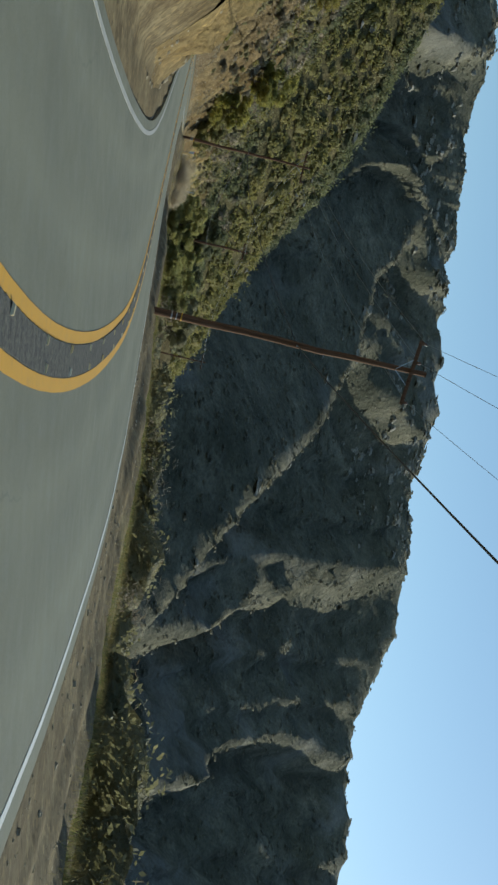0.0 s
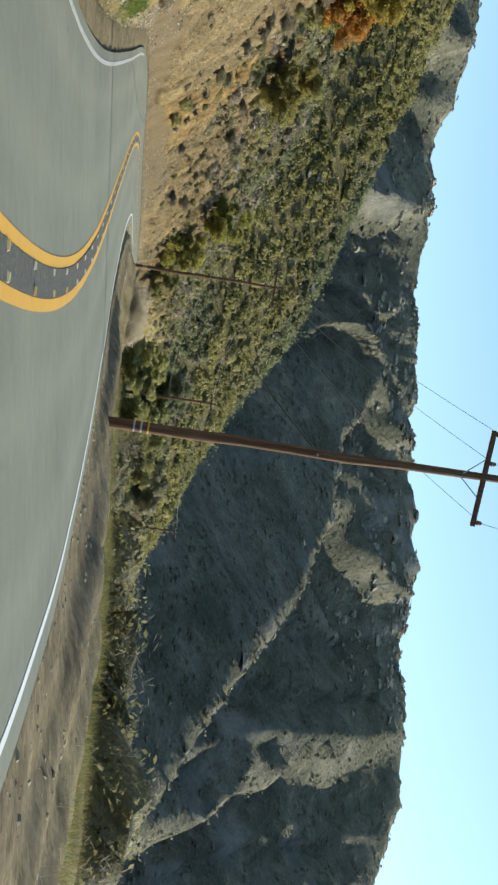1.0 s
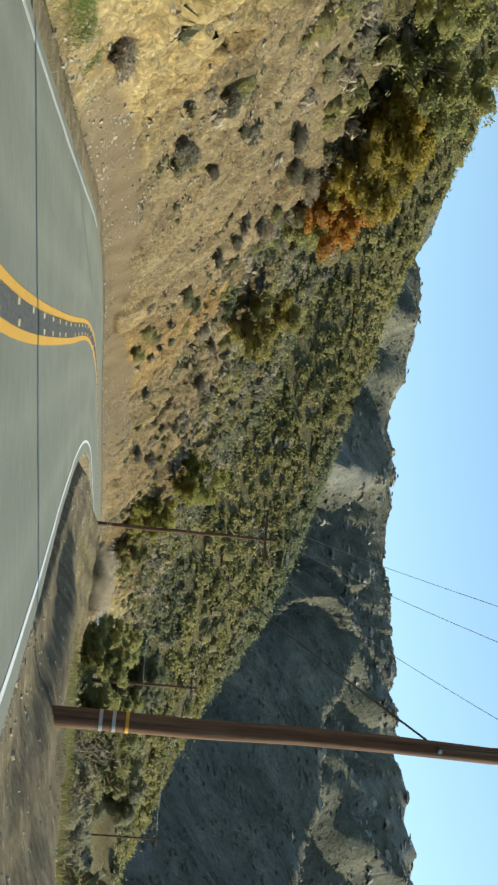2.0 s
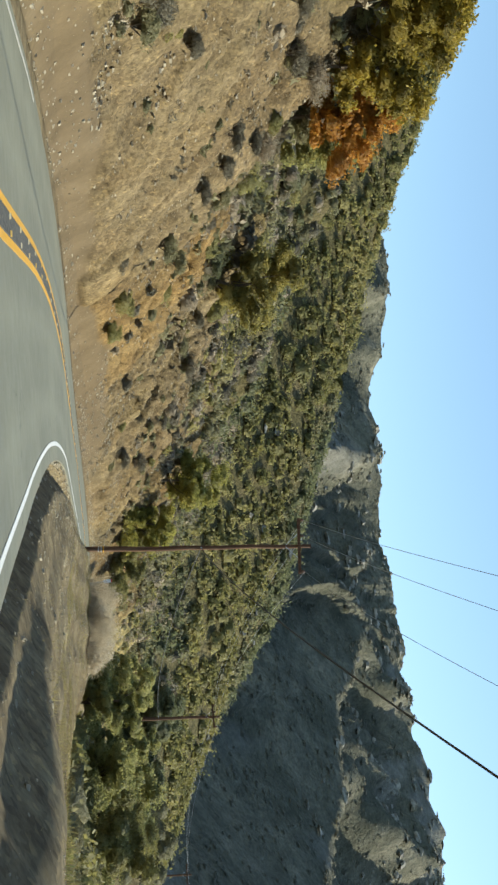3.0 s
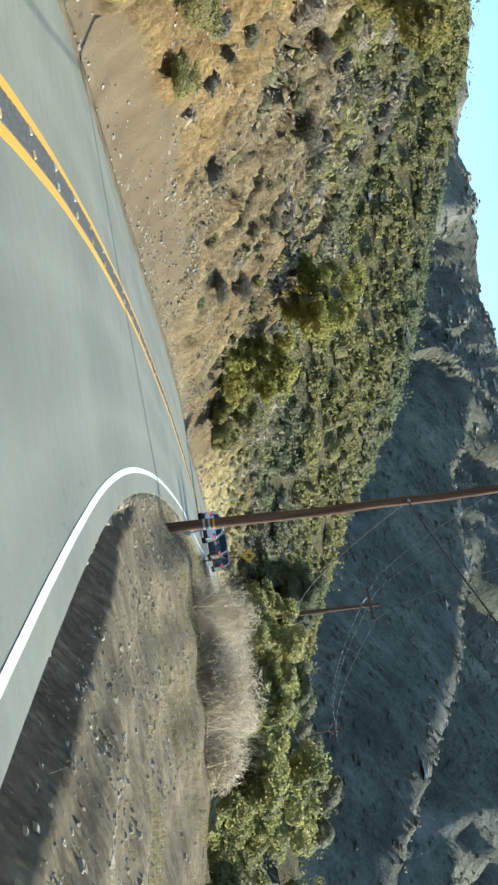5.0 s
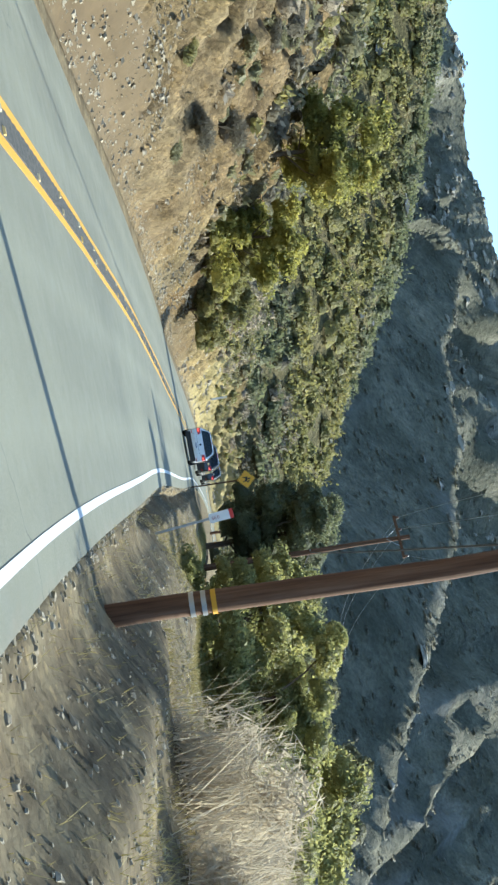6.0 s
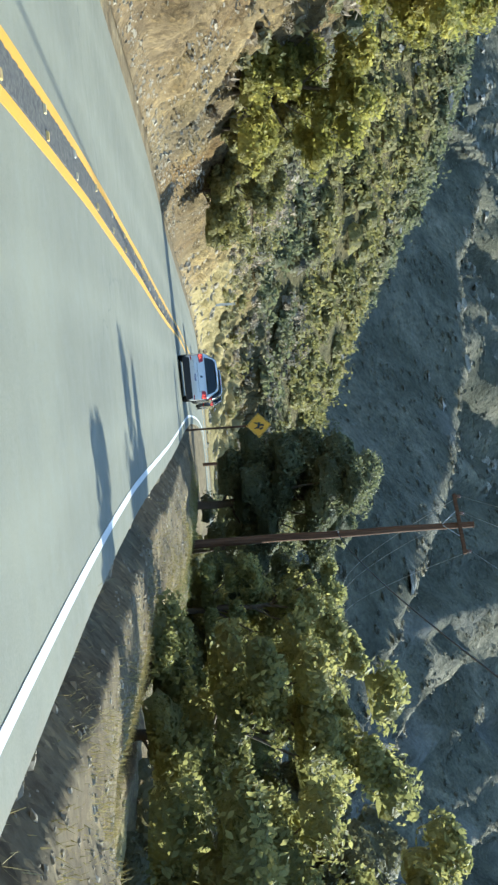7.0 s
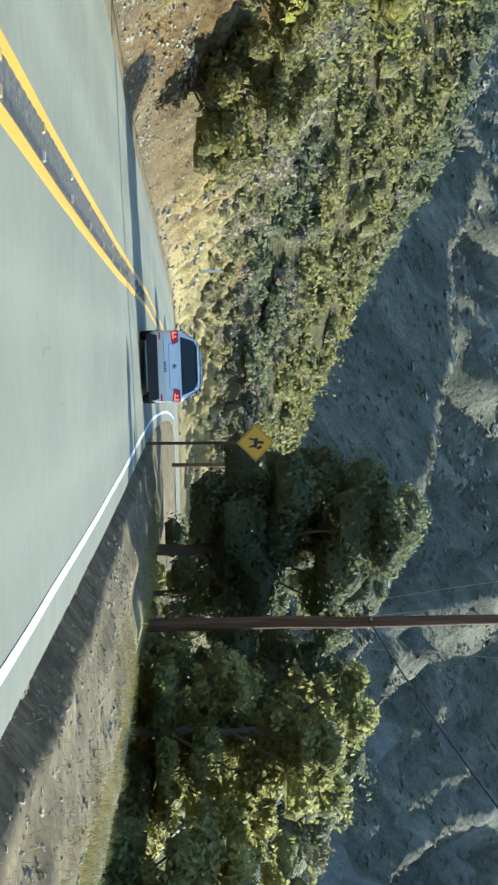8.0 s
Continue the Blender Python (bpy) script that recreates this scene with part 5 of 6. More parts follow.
def stones():
    """Loose stones on the bank, along its foot and on the shoulder."""
    rng = np.random.RandomState(51)
    base = np.array([(-1, -1, -.6), (1, -1, -.6), (1, 1, -.6), (-1, 1, -.6), (-.7, -.6, .6), (.6, -.7, .7), (.7, .6, .5), (-.6, .7, .65)])
    f = np.array([(0, 1, 5, 4), (1, 2, 6, 5), (2, 3, 7, 6), (3, 0, 4, 7), (4, 5, 6, 7), (3, 2, 1, 0)])
    def heap(name, s, o, size, label):
        c = on_bank(s, o)
        n = len(c)
        a = rng.rand(n) * 6.28
        v = base[None] * (1 + 0.35 * rng.normal(size=(n, 8, 3)).clip(-1, 1)) * size[:, None, None] * np.array([1, 0.75, 0.6])
        ca, sa = np.cos(a)[:, None], np.sin(a)[:, None]
        v = np.stack([v[..., 0] * ca - v[..., 1] * sa, v[..., 0] * sa + v[..., 1] * ca, v[..., 2]], 2) + c[:, None]
        faces = (f[None] + (np.arange(n) * 8)[:, None, None]).reshape(-1, 4)
        tagged(new(name, array_mesh(name, v.reshape(-1, 3), faces, ROCK)), label, "stones", kind="stuff")
    n = 4000
    heap("bank_stones", rng.uniform(30, 205, n), -5.3 - rng.rand(n) * 9, 0.012 + 0.09 * rng.rand(n) ** 7, "broken pale stones on the earth bank")
    n = 2600
    heap("bank_stones", rng.uniform(30, 200, n), -4.4 - np.abs(rng.normal(size=n)) * 0.8, 0.02 + 0.07 * rng.rand(n) ** 4, "gravel along the foot of the bank")
    n = 8000
    s = rng.uniform(0, 165, n)
    heap("shoulder_gravel", s, 3.95 + rng.rand(n) ** 1.6 * 8, 0.01 + 0.05 * rng.rand(n) ** 5, "gravel and clods scattered on the dirt shoulder")
    n = 2600
    heap("edge_gravel", rng.uniform(40, 168, n), 3.9 + np.abs(rng.normal(size=n)) * 0.14, 0.015 + 0.04 * rng.rand(n) ** 2, "dark crumbled asphalt along the pavement edge")
    n = 220
    s = rng.uniform(192, 240, n)
    heap("cut_rock", s, -4.7 - rng.rand(n) * 3.4, 0.05 + 0.22 * rng.rand(n) ** 3, "pale broken rock face behind the bend")
    n = 520
    heap("cut_rock", rng.uniform(178, 236, n), -4.5 - rng.rand(n) ** 1.4 * 2.8, 0.05 + 0.2 * rng.rand(n) ** 2.5, "pale broken sandstone along the foot of the cut")
    rng = np.random.RandomState(53)
    n = 7000
    heap("bank_rubble", rng.uniform(72, 152, n), -5.6 - rng.rand(n) * 7, 0.02 + 0.075 * rng.rand(n) ** 3, "small broken rubble lying over the earth bank")
    n = 1300
    heap("bank_rubble", rng.uniform(36, 70, n), -4.7 - rng.rand(n) ** 1.5 * 5, 0.018 + 0.07 * rng.rand(n) ** 3, "rubble at the foot of the dry bank")
    n = 2600
    heap("bank_rubble", rng.uniform(116, 168, n), -4.55 - rng.rand(n) * 1.7, 0.018 + 0.07 * rng.rand(n) ** 3, "rubble along the foot of the cut bank")
    rng = np.random.RandomState(52)
    n = 7500
    s = rng.uniform(78, 150, n)
    heap("shoulder_clods", s, 4.6 + rng.rand(n) * 4.2, 0.014 + 0.03 * rng.rand(n) ** 3, "small clods and pebbles on the dirt pull-out")


def boulders():
    """Pale rock outcrops along the mountain's crest, on its long rib and on the spur."""
    rng = np.random.RandomState(61)
    ring = [(math.cos(a) * w, math.sin(a) * w, z) for w, z in ((1.0, -0.5), (1.05, 0.15), (0.7, 0.62), (0.25, 0.85)) for a in np.arange(7) * 2 * math.pi / 7 + z]
    base = np.array(ring)
    f = np.array([(k * 7 + i, k * 7 + (i + 1) % 7, (k + 1) * 7 + (i + 1) % 7, (k + 1) * 7 + i) for k in range(3) for i in range(7)] + [(21, 22, 24, 26)])
    def field(name, x, y, size, label):
        c, n = seated(x, y), len(x)
        v = base[None] * (1 + 0.38 * rng.normal(size=(n, len(base), 3)).clip(-1.2, 1.2)) * size[:, None, None] * rng.uniform(0.5, 1.3, (n, 1, 3)) * np.array([1.2, 1.0, 0.7]) + c[:, None]
        faces = (f[None] + (np.arange(n) * len(base))[:, None, None]).reshape(-1, 4)
        tagged(new(name, array_mesh(name, v.reshape(-1, 3), faces, OUTCROP)), label, "rocks", kind="stuff")
    n = 330
    az = np.radians(np.concatenate([rng.normal(c, w, n // 6) for c, w in ((9.5, 1.6), (12.5, 0.8), (-1, 1.2), (4, 1.5), (15, 1.4), (-6, 2.0))]))
    r = rng.uniform(715, 795, len(az))
    field("crest_rock", r * np.sin(az), r * np.cos(az), rng.uniform(0.8, 2.8, len(az)), "pale weathered rock outcrops near the mountain crest")
    n = 18
    t = rng.rand(n) * (len(SPINE) - 2)
    q = np.array(SPINE)
    p = np.stack([np.interp(t, np.arange(len(q)), q[:, k]) for k in (0, 1)], 1) + rng.normal(size=(n, 2)) * 7
    field("rib_rock", p[:, 0], p[:, 1], rng.uniform(0.8, 2.4, n), "pale rocks along the mountain rib")
    n = 16
    c = np.array([(1, 268), (28, 272), (40, 275), (-20, 255)])[rng.randint(0, 4, n)] + rng.normal(size=(n, 2)) * (5, 4)
    field("spur_rock", c[:, 0], c[:, 1], rng.uniform(0.5, 1.3, n), "pale boulders among the spur's brush")


roadside_growth()
grass()
stones()
boulders()

# ---- poles, wires and signs ----
def part(name, bm, material, parent, label=""):
    """Links a bmesh as one mesh object under a thing or a part."""
    me = bpy.data.meshes.new(name)
    bm.to_mesh(me)
    bm.free()
    for m in (material if isinstance(material, (list, tuple)) else [material]):
        me.materials.append(m)
    ob = new(name, me)
    ob.parent = parent
    return tagged(ob, label) if label else ob


def part_arrays(name, v, f, material, parent, label="", smooth_faces=True):
    ob = new(name, array_mesh(name, np.asarray(v, float), np.asarray(f), material, smooth_faces))
    ob.parent = parent
    return tagged(ob, label) if label else ob


def box_bm(x0, x1, y0, y1, z0, z1, bevel=0.0, m=None):
    bm = bmesh.new()
    bmesh.ops.create_cube(bm, size=1)
    bmesh.ops.scale(bm, vec=(x1 - x0, y1 - y0, z1 - z0), verts=bm.verts)
    bmesh.ops.translate(bm, vec=((x0 + x1) / 2, (y0 + y1) / 2, (z0 + z1) / 2), verts=bm.verts)
    if bevel:
        bmesh.ops.bevel(bm, geom=bm.edges[:], offset=bevel, segments=2, affect='EDGES')
    if m is not None:
        bmesh.ops.transform(bm, matrix=m, verts=bm.verts)
    return bm


def utility_pole(x, y, base_z, arm_z, top_z, turn, label, bands=False, arm_half=1.3, stout=1.0, band_z=(1.0, 1.18, 1.5)):
    """A timber pole with a cross-arm, braces, and three insulators. Returns where the wires hang."""
    holder = new("utility_pole")
    holder.location = (x, y, base_z)
    holder.rotation_euler = (0, 0, radians(turn))
    tagged(holder, label, "utility pole", "utility poles along the road")
    tall, arm = top_z - base_z, arm_z - base_z
    zs = np.linspace(-0.8, tall, 9)
    rng = np.random.RandomState(int(abs(x * 7 + y)))
    path = [(0.015 * rng.normal(), 0.015 * rng.normal(), z) for z in zs]
    v, f = tube(path, np.linspace(0.17, 0.11, 9) * stout, 14)
    part_arrays("post", v, f[:-1], WOOD, holder)
    part("pole_cap", box_bm(-0.1, 0.1, -0.1, 0.1, tall - 0.02, tall + 0.015, 0.01), WOOD, holder)
    part("crossarm", box_bm(-arm_half, arm_half, -0.21, -0.10, arm - 0.06, arm + 0.07, 0.008), WOOD, holder, "weathered timber cross-arm")
    for k in (-1, 1):
        m = Matrix.Translation((k * 0.3, -0.155, arm - 0.33)) @ Euler((0, k * radians(42), 0)).to_matrix().to_4x4()
        part("brace", box_bm(-0.016, 0.016, -0.006, 0.006, -0.4, 0.4, 0, m), STEEL, holder, "flat steel brace")
    hang = []
    for px in (-arm_half + 0.1, -0.45, arm_half - 0.1):
        v, f = tube([(px, -0.155, arm + 0.06), (px, -0.155, arm + 0.12), (px, -0.155, arm + 0.16), (px, -0.155, arm + 0.2), (px, -0.155, arm + 0.25)], [0.02, 0.075, 0.05, 0.07, 0.035], 10)
        part_arrays("insulator", v, f[:-1], PORCELAIN, holder, "ribbed brown insulator")
        hang.append(Matrix.Translation(holder.location) @ holder.rotation_euler.to_matrix().to_4x4() @ Vector((px, -0.155, arm + 0.24)))
    if bands:
        for z, m in zip(band_z, (STEEL, STEEL, YELLOW)):
            v, f = tube([(0, 0, z), (0, 0, z + 0.05)], [0.172 * stout, 0.172 * stout], 16)
            part_arrays("band", v, f[:-1], m, holder, "thin metal band round the post")
    hang.append(Vector((x, y, base_z + 0.52 * tall)))
    part("bolt", box_bm(-0.03, 0.03, -0.2, 0.2, 0.52 * tall - 0.03, 0.52 * tall + 0.03, 0.01), STEEL, holder)
    return hang


def wire(a, b, sag, r, material, label):
    pts = [Vector(a).lerp(Vector(b), t) + Vector((0, 0, -4 * sag * t * (1 - t))) for t in np.linspace(0, 1, 25)]
    v, f = tube([tuple(p) for p in pts], [r] * 25, 5)
    ob = new("overhead_wire", array_mesh("overhead_wire", v, f[:-1], material, True))
    tagged(ob, label, "wire", "overhead wires")


POLES = [utility_pole(0.2, -27.0, 0.2, 10.6, 11.3, 5, "brown timber utility pole beside the road"),
         utility_pole(6.9, 46.7, float(height(6.9, 46.7)[0]), 11.3, 11.9, 12, "tall brown timber utility pole with steel bands", True, 1.38, 0.92, (0.64, 0.83, 1.02)),
         utility_pole(0.76, 99.1, float(height(0.76, 99.1)[0]), 9.75, 10.3, -2, "tall brown timber utility pole with bands on the shoulder", True, 1.28, 0.74, (0.8, 0.92, 1.02)),
         utility_pole(12.5, 147.6, float(height(12.5, 147.6)[0]), 9.35, 9.9, -48, "grey-brown timber utility pole among the trees", False, 1.3),
         utility_pole(37.0, 205.0, float(height(37.0, 205.0)[0]), 10.0, 10.6, -30, "distant timber utility pole", False, 1.3)]
for a, b in zip(POLES, POLES[1:]):
    for i in range(3):
        wire(a[i], b[i], 1.0, 0.008, CONDUCTOR, "thin bare power line between two poles")
    wire(a[3], b[3], 0.7, 0.018, WIRE, "black telephone cable between two poles")


def text_mesh(body, size, depth=0.002):
    """Lettering as a mesh, from Blender's own font, centred at the origin in its x-y plane."""
    cu = bpy.data.curves.new("lettering", "FONT")
    cu.body, cu.size, cu.extrude, cu.align_x, cu.align_y = body, size, depth, 'CENTER', 'CENTER'
    cu.resolution_u = 3
    tmp = new("lettering", cu)
    me = bpy.data.meshes.new_from_object(tmp.evaluated_get(bpy.context.evaluated_depsgraph_get()))
    bpy.data.objects.remove(tmp)
    return me


def mile_marker(x, y, z):
    holder = new("mile_marker")
    holder.matrix_world = pose(x, y, z, 0, -7, 6)
    tagged(holder, "leaning white mile marker paddle on a steel post", "road sign")
    part("post", box_bm(-0.022, 0.022, -0.012, 0.012, -0.4, 1.0, 0.004), STEEL, holder, "thin galvanised post")
    white = plain("marker_white", (0.78, 0.78, 0.76), 0.4, 0, 0.05)
    red = plain("marker_red", (0.6, 0.05, 0.04), 0.4, 0, 0.1)
    bm = bmesh.new()
    w, z0, z1, r = 0.092, 0.80, 1.18, 0.03
    ring = [(-w, z1), (-w, z0 + r), (-w + 0.3 * r, z0 + 0.3 * r), (-w + r, z0), (w - r, z0), (w - 0.3 * r, z0 + 0.3 * r), (w, z0 + r), (w, z1)]
    bm.faces.new([bm.verts.new((p[0], -0.016, p[1])) for p in ring])
    ext = bmesh.ops.extrude_face_region(bm, geom=bm.faces[:])
    bmesh.ops.translate(bm, vec=(0, 0.003, 0), verts=[e for e in ext["geom"] if isinstance(e, bmesh.types.BMVert)])
    bmesh.ops.recalc_face_normals(bm, faces=bm.faces[:])
    paddle = part("paddle", bm, white, holder, "white enamelled paddle")
    part("tip", box_bm(-w, w, -0.0165, -0.0125, z1, z1 + 0.07, 0.001), red, paddle, "red reflective tip")
    me = text_mesh("0.95", 0.085)
    me.materials.append(plain("marker_print", (0.32, 0.05, 0.05), 0.5))
    t = new("lettering", me)
    t.parent = paddle
    t.matrix_local = pose(0, -0.019, 0.92, 90, 90, 0)
    tagged(t, "dark red number print")


def rider_sign(x, y, z):
    """A yellow diamond on a post, with a plain dark shape on it."""
    holder = new("warning_sign")
    g = float(height(x, y)[0])
    holder.matrix_world = pose(x, y, g, 0, 0, -10)
    tagged(holder, "yellow diamond warning sign with a plain black symbol", "road sign")
    part("post", box_bm(-0.04, 0.04, -0.03, 0.03, -0.4, z - g + 0.3, 0.006), WOOD, holder, "dark timber post")
    yellow = plain("sign_yellow", (0.82, 0.42, 0.03), 0.35, 0, 0.06)
    m = Matrix.Translation((0, -0.045, z - g)) @ Euler((0, radians(45), 0)).to_matrix().to_4x4()
    plate = part("plate", box_bm(-0.36, 0.36, -0.002, 0.002, -0.36, 0.36, 0, m), yellow, holder, "yellow reflective diamond plate")
    dark = plain("sign_black", (0.02, 0.02, 0.02), 0.5)
    for k in (-1, 1):
        for axis in (0, 1):
            e = (k * 0.33 - 0.006, k * 0.33 + 0.006, -0.004, -0.0025, -0.33, 0.33) if axis == 0 else (-0.33, 0.33, -0.004, -0.0025, k * 0.33 - 0.006, k * 0.33 + 0.006)
            part("border", box_bm(*e, 0, m), dark, plate, "thin black border line")
    bm = bmesh.new()
    for bx, bz, w, h, a in ((0, 0.0, 0.26, 0.1, 8), (0.13, 0.1, 0.07, 0.14, -30), (-0.1, -0.11, 0.05, 0.14, 15), (0.1, -0.11, 0.05, 0.14, -15), (-0.01, 0.13, 0.08, 0.17, 5)):
        mm = Matrix.Translation((bx, -0.0495, z - g + bz)) @ Euler((0, radians(a), 0)).to_matrix().to_4x4() @ Matrix.Diagonal((w, 0.002, h, 1))
        bmesh.ops.create_cube(bm, size=1, matrix=mm)
    part("symbol", bm, dark, plate, "plain black symbol")


def marker_post(x, y, tall, label, wide=0.05):
    holder = new("roadside_post")
    holder.location = (x, y, float(height(x, y)[0]))
    tagged(holder, label, "post")
    part("stake", box_bm(-wide, wide, -wide * 0.6, wide * 0.6, -0.3, tall, 0.006), plain("post_paint", (0.62, 0.62, 0.6), 0.6), holder)
    part("reflector", box_bm(-wide * 0.8, wide * 0.8, -wide * 0.6 - 0.008, -wide * 0.6 - 0.002, tall - 0.25, tall - 0.08, 0.002), plain("post_reflector", (0.75, 0.7, 0.55), 0.25), holder, "pale reflector")


mile_marker(2.08, 109.0, -0.07)
rider_sign(9.1, 152.0, 2.2)
marker_post(9.6, 198.0, 1.75, "slim white marker post beside the bend", 0.09)
stub = new("wooden_post")
stub.location = (20.15, 190.0, float(height(20.15, 190.0)[0]))
tagged(stub, "short dark timber post beside the bend", "post")
stub_v, stub_f = tube([(0, 0, -0.5), (0.01, 0, 1.5), (0.02, 0.01, 3.4 - stub.location[2])], [0.13, 0.12, 0.1], 10)
part_arrays("post", stub_v, stub_f[:-1], WOOD, stub)
part("cap", box_bm(-0.09, 0.11, -0.08, 0.1, 3.38 - stub.location[2], 3.42 - stub.location[2], 0.01), WOOD, stub)


def road_reflectors():
    """Pairs of raised reflectors between the yellow stripes; one mesh shared by all."""
    bm = box_bm(-0.045, 0.045, -0.05, 0.05, 0.0, 0.02, 0)
    for v in bm.verts:
        if v.co.z > 0.01:
            v.co.x *= 0.75
            v.co.y *= 0.6
    k = Mat("reflector_face", 0.2)
    k.color(k.mix(k.node("ShaderNodeObjectInfo").outputs["Random"], (0.6, 0.4, 0.1), (0.62, 0.57, 0.42)))
    me = bpy.data.meshes.new("reflector")
    bm.to_mesh(me)
    bm.free()
    me.materials.append(k.m)
    rng = random.Random(8)
    s = 4.0
    while s < 170:
        for o in (-0.115, 0.115):
            if rng.random() > 0.06:
                p = on_road(s, o + float(drift(s)), 0.012)
                ob = new("reflector", me)
                ob.parent = ROAD
                ob.matrix_world = pose(*[float(a) for a in p], 0, 0, float(np.degrees(np.interp(s, S, TH))))
        s += 2.25 + rng.uniform(-0.1, 0.1)


road_reflectors()

# ---- cars ----
from mathutils.bvhtree import BVHTree

RUBBER = plain("tyre_rubber", (0.02, 0.02, 0.02), 0.85)
BLACKTRIM = plain("black_trim_plastic", (0.025, 0.025, 0.027), 0.55)
GLASS = glass_material("tinted_car_glass", (0.05, 0.065, 0.07))
CABIN = plain("cabin_cloth", (0.06, 0.06, 0.062), 0.9)
REDLENS = lamp_red("red_lamp_lens", (0.45, 0.012, 0.012))
BRAKE = lamp_red("lit_red_lamp", (0.6, 0.02, 0.02), 0.9)
CLEARLENS = plain("clear_lamp_lens", (0.75, 0.77, 0.8), 0.1, 0.0, 0.03)
CHROME = plain("chrome_trim", (0.75, 0.76, 0.78), 0.15, 1.0, 0.02)
PLATE = plain("number_plate_white", (0.72, 0.74, 0.76), 0.4, 0, 0.04)
PRINT = plain("plate_print_blue", (0.05, 0.08, 0.25), 0.5)
ALLOY = plain("alloy_rim", (0.5, 0.51, 0.53), 0.3, 0.9)


def spline(k, u):
    """Smooth interpolation of rows k at the fractional index u."""
    k = np.asarray(k, float)
    i = np.clip(u.astype(int), 0, len(k) - 2)
    w = (u - i)[:, None]
    g = np.vstack([2 * k[0] - k[1], k, 2 * k[-1] - k[-2]])
    a, b, c, e = g[i], g[i + 1], g[i + 2], g[i + 3]
    return .5 * (2 * b + (c - a) * w + (2 * a - 5 * b + 4 * c - e) * w ** 2 + (3 * b - a - 3 * c + e) * w ** 3)


def car_shell(stations, n_u=64, n_v=14):
    """The body's outer skin as a dense loft. A station: y, sill z, belt z, roof z, half-widths at sill, belt and roof."""
    st = spline(stations, np.linspace(0, len(stations) - 1, n_u))
    rows = []
    for y, z0, zb, zr, ws, wb, wr in st:
        half = [(ws * 0.93, z0), (ws, z0 + 0.12 * (zb - z0)), (wb * 0.995, z0 + 0.55 * (zb - z0)), (wb, zb - 0.1 * (zb - z0)), (wb * 0.975, zb),
                (wb * 0.93 + 0.07 * wr, zb + 0.1 * (zr - zb)), (wr + 0.35 * (wb * 0.96 - wr), zb + 0.66 * (zr - zb)), (wr, zb + 0.9 * (zr - zb)), (wr * 0.8, zr - 0.015), (wr * 0.4, zr), (0, zr + 0.004)]
        c = spline(half, np.linspace(0, len(half) - 1, n_v * 2))
        full = [(x, z) for x, z in c] + [(-x, z) for x, z in c[-2::-1]]
        rows.append([(x, y, z) for x, z in full])
    v = np.array(rows)
    nv = v.shape[1]
    f = grid_faces(n_u, nv)
    ends = []
    for r in (0, n_u - 1):
        for j in range(nv // 2):
            a, b = r * nv + j, r * nv + nv - 1 - j
            if b - a > 1:
                q = (a, a + 1, b - 1, b)
                ends.append(q if r == 0 else q[::-1])
    belly = [(i * nv, i * nv + nv - 1, (i + 1) * nv + nv - 1, (i + 1) * nv) for i in range(n_u - 1)]
    ends = [q for q in ends if len(set(q)) == 4]
    return v.reshape(-1, 3), np.vstack([f, np.array(ends), np.array(belly)])


def laid_on(bvh, outline, direction, proud, thick, material, name, parent, label="", n=(14, 8)):
    """A patch with thickness that lies on the body: outline(u, v) gives its place across, and it is pressed on along direction."""
    d = Vector(direction)
    grid = []
    for i in range(n[0] + 1):
        for j in range(n[1] + 1):
            p = Vector(outline(i / n[0], j / n[1]))
            hit, *_ = bvh.ray_cast(p - d * 6, d)
            q = (hit or p) - d * proud
            grid.append(tuple(q))
    v = np.array(grid)
    f = grid_faces(n[0] + 1, n[1] + 1)
    m = n[1] + 1
    ring = [i * m for i in range(n[0] + 1)] + [n[0] * m + j for j in range(1, m)] + [i * m + m - 1 for i in range(n[0] - 1, -1, -1)] + list(range(m - 2, 0, -1))
    back = v + np.array(d) * thick
    k = len(v)
    side = np.array([[ring[i], ring[(i + 1) % len(ring)], ring[(i + 1) % len(ring)] + k, ring[i] + k] for i in range(len(ring))])
    return part_arrays(name, np.vstack([v, back]), np.vstack([f, side]), material, parent, label, False)


def quad(p00, p10, p11, p01, bow=0.0):
    """A bilinear patch outline from four corners."""
    a, b, c, e = (np.array(p, float) for p in (p00, p10, p11, p01))
    def at(u, v):
        p = a * (1 - u) * (1 - v) + b * u * (1 - v) + c * u * v + e * (1 - u) * v
        return tuple(p)
    return at


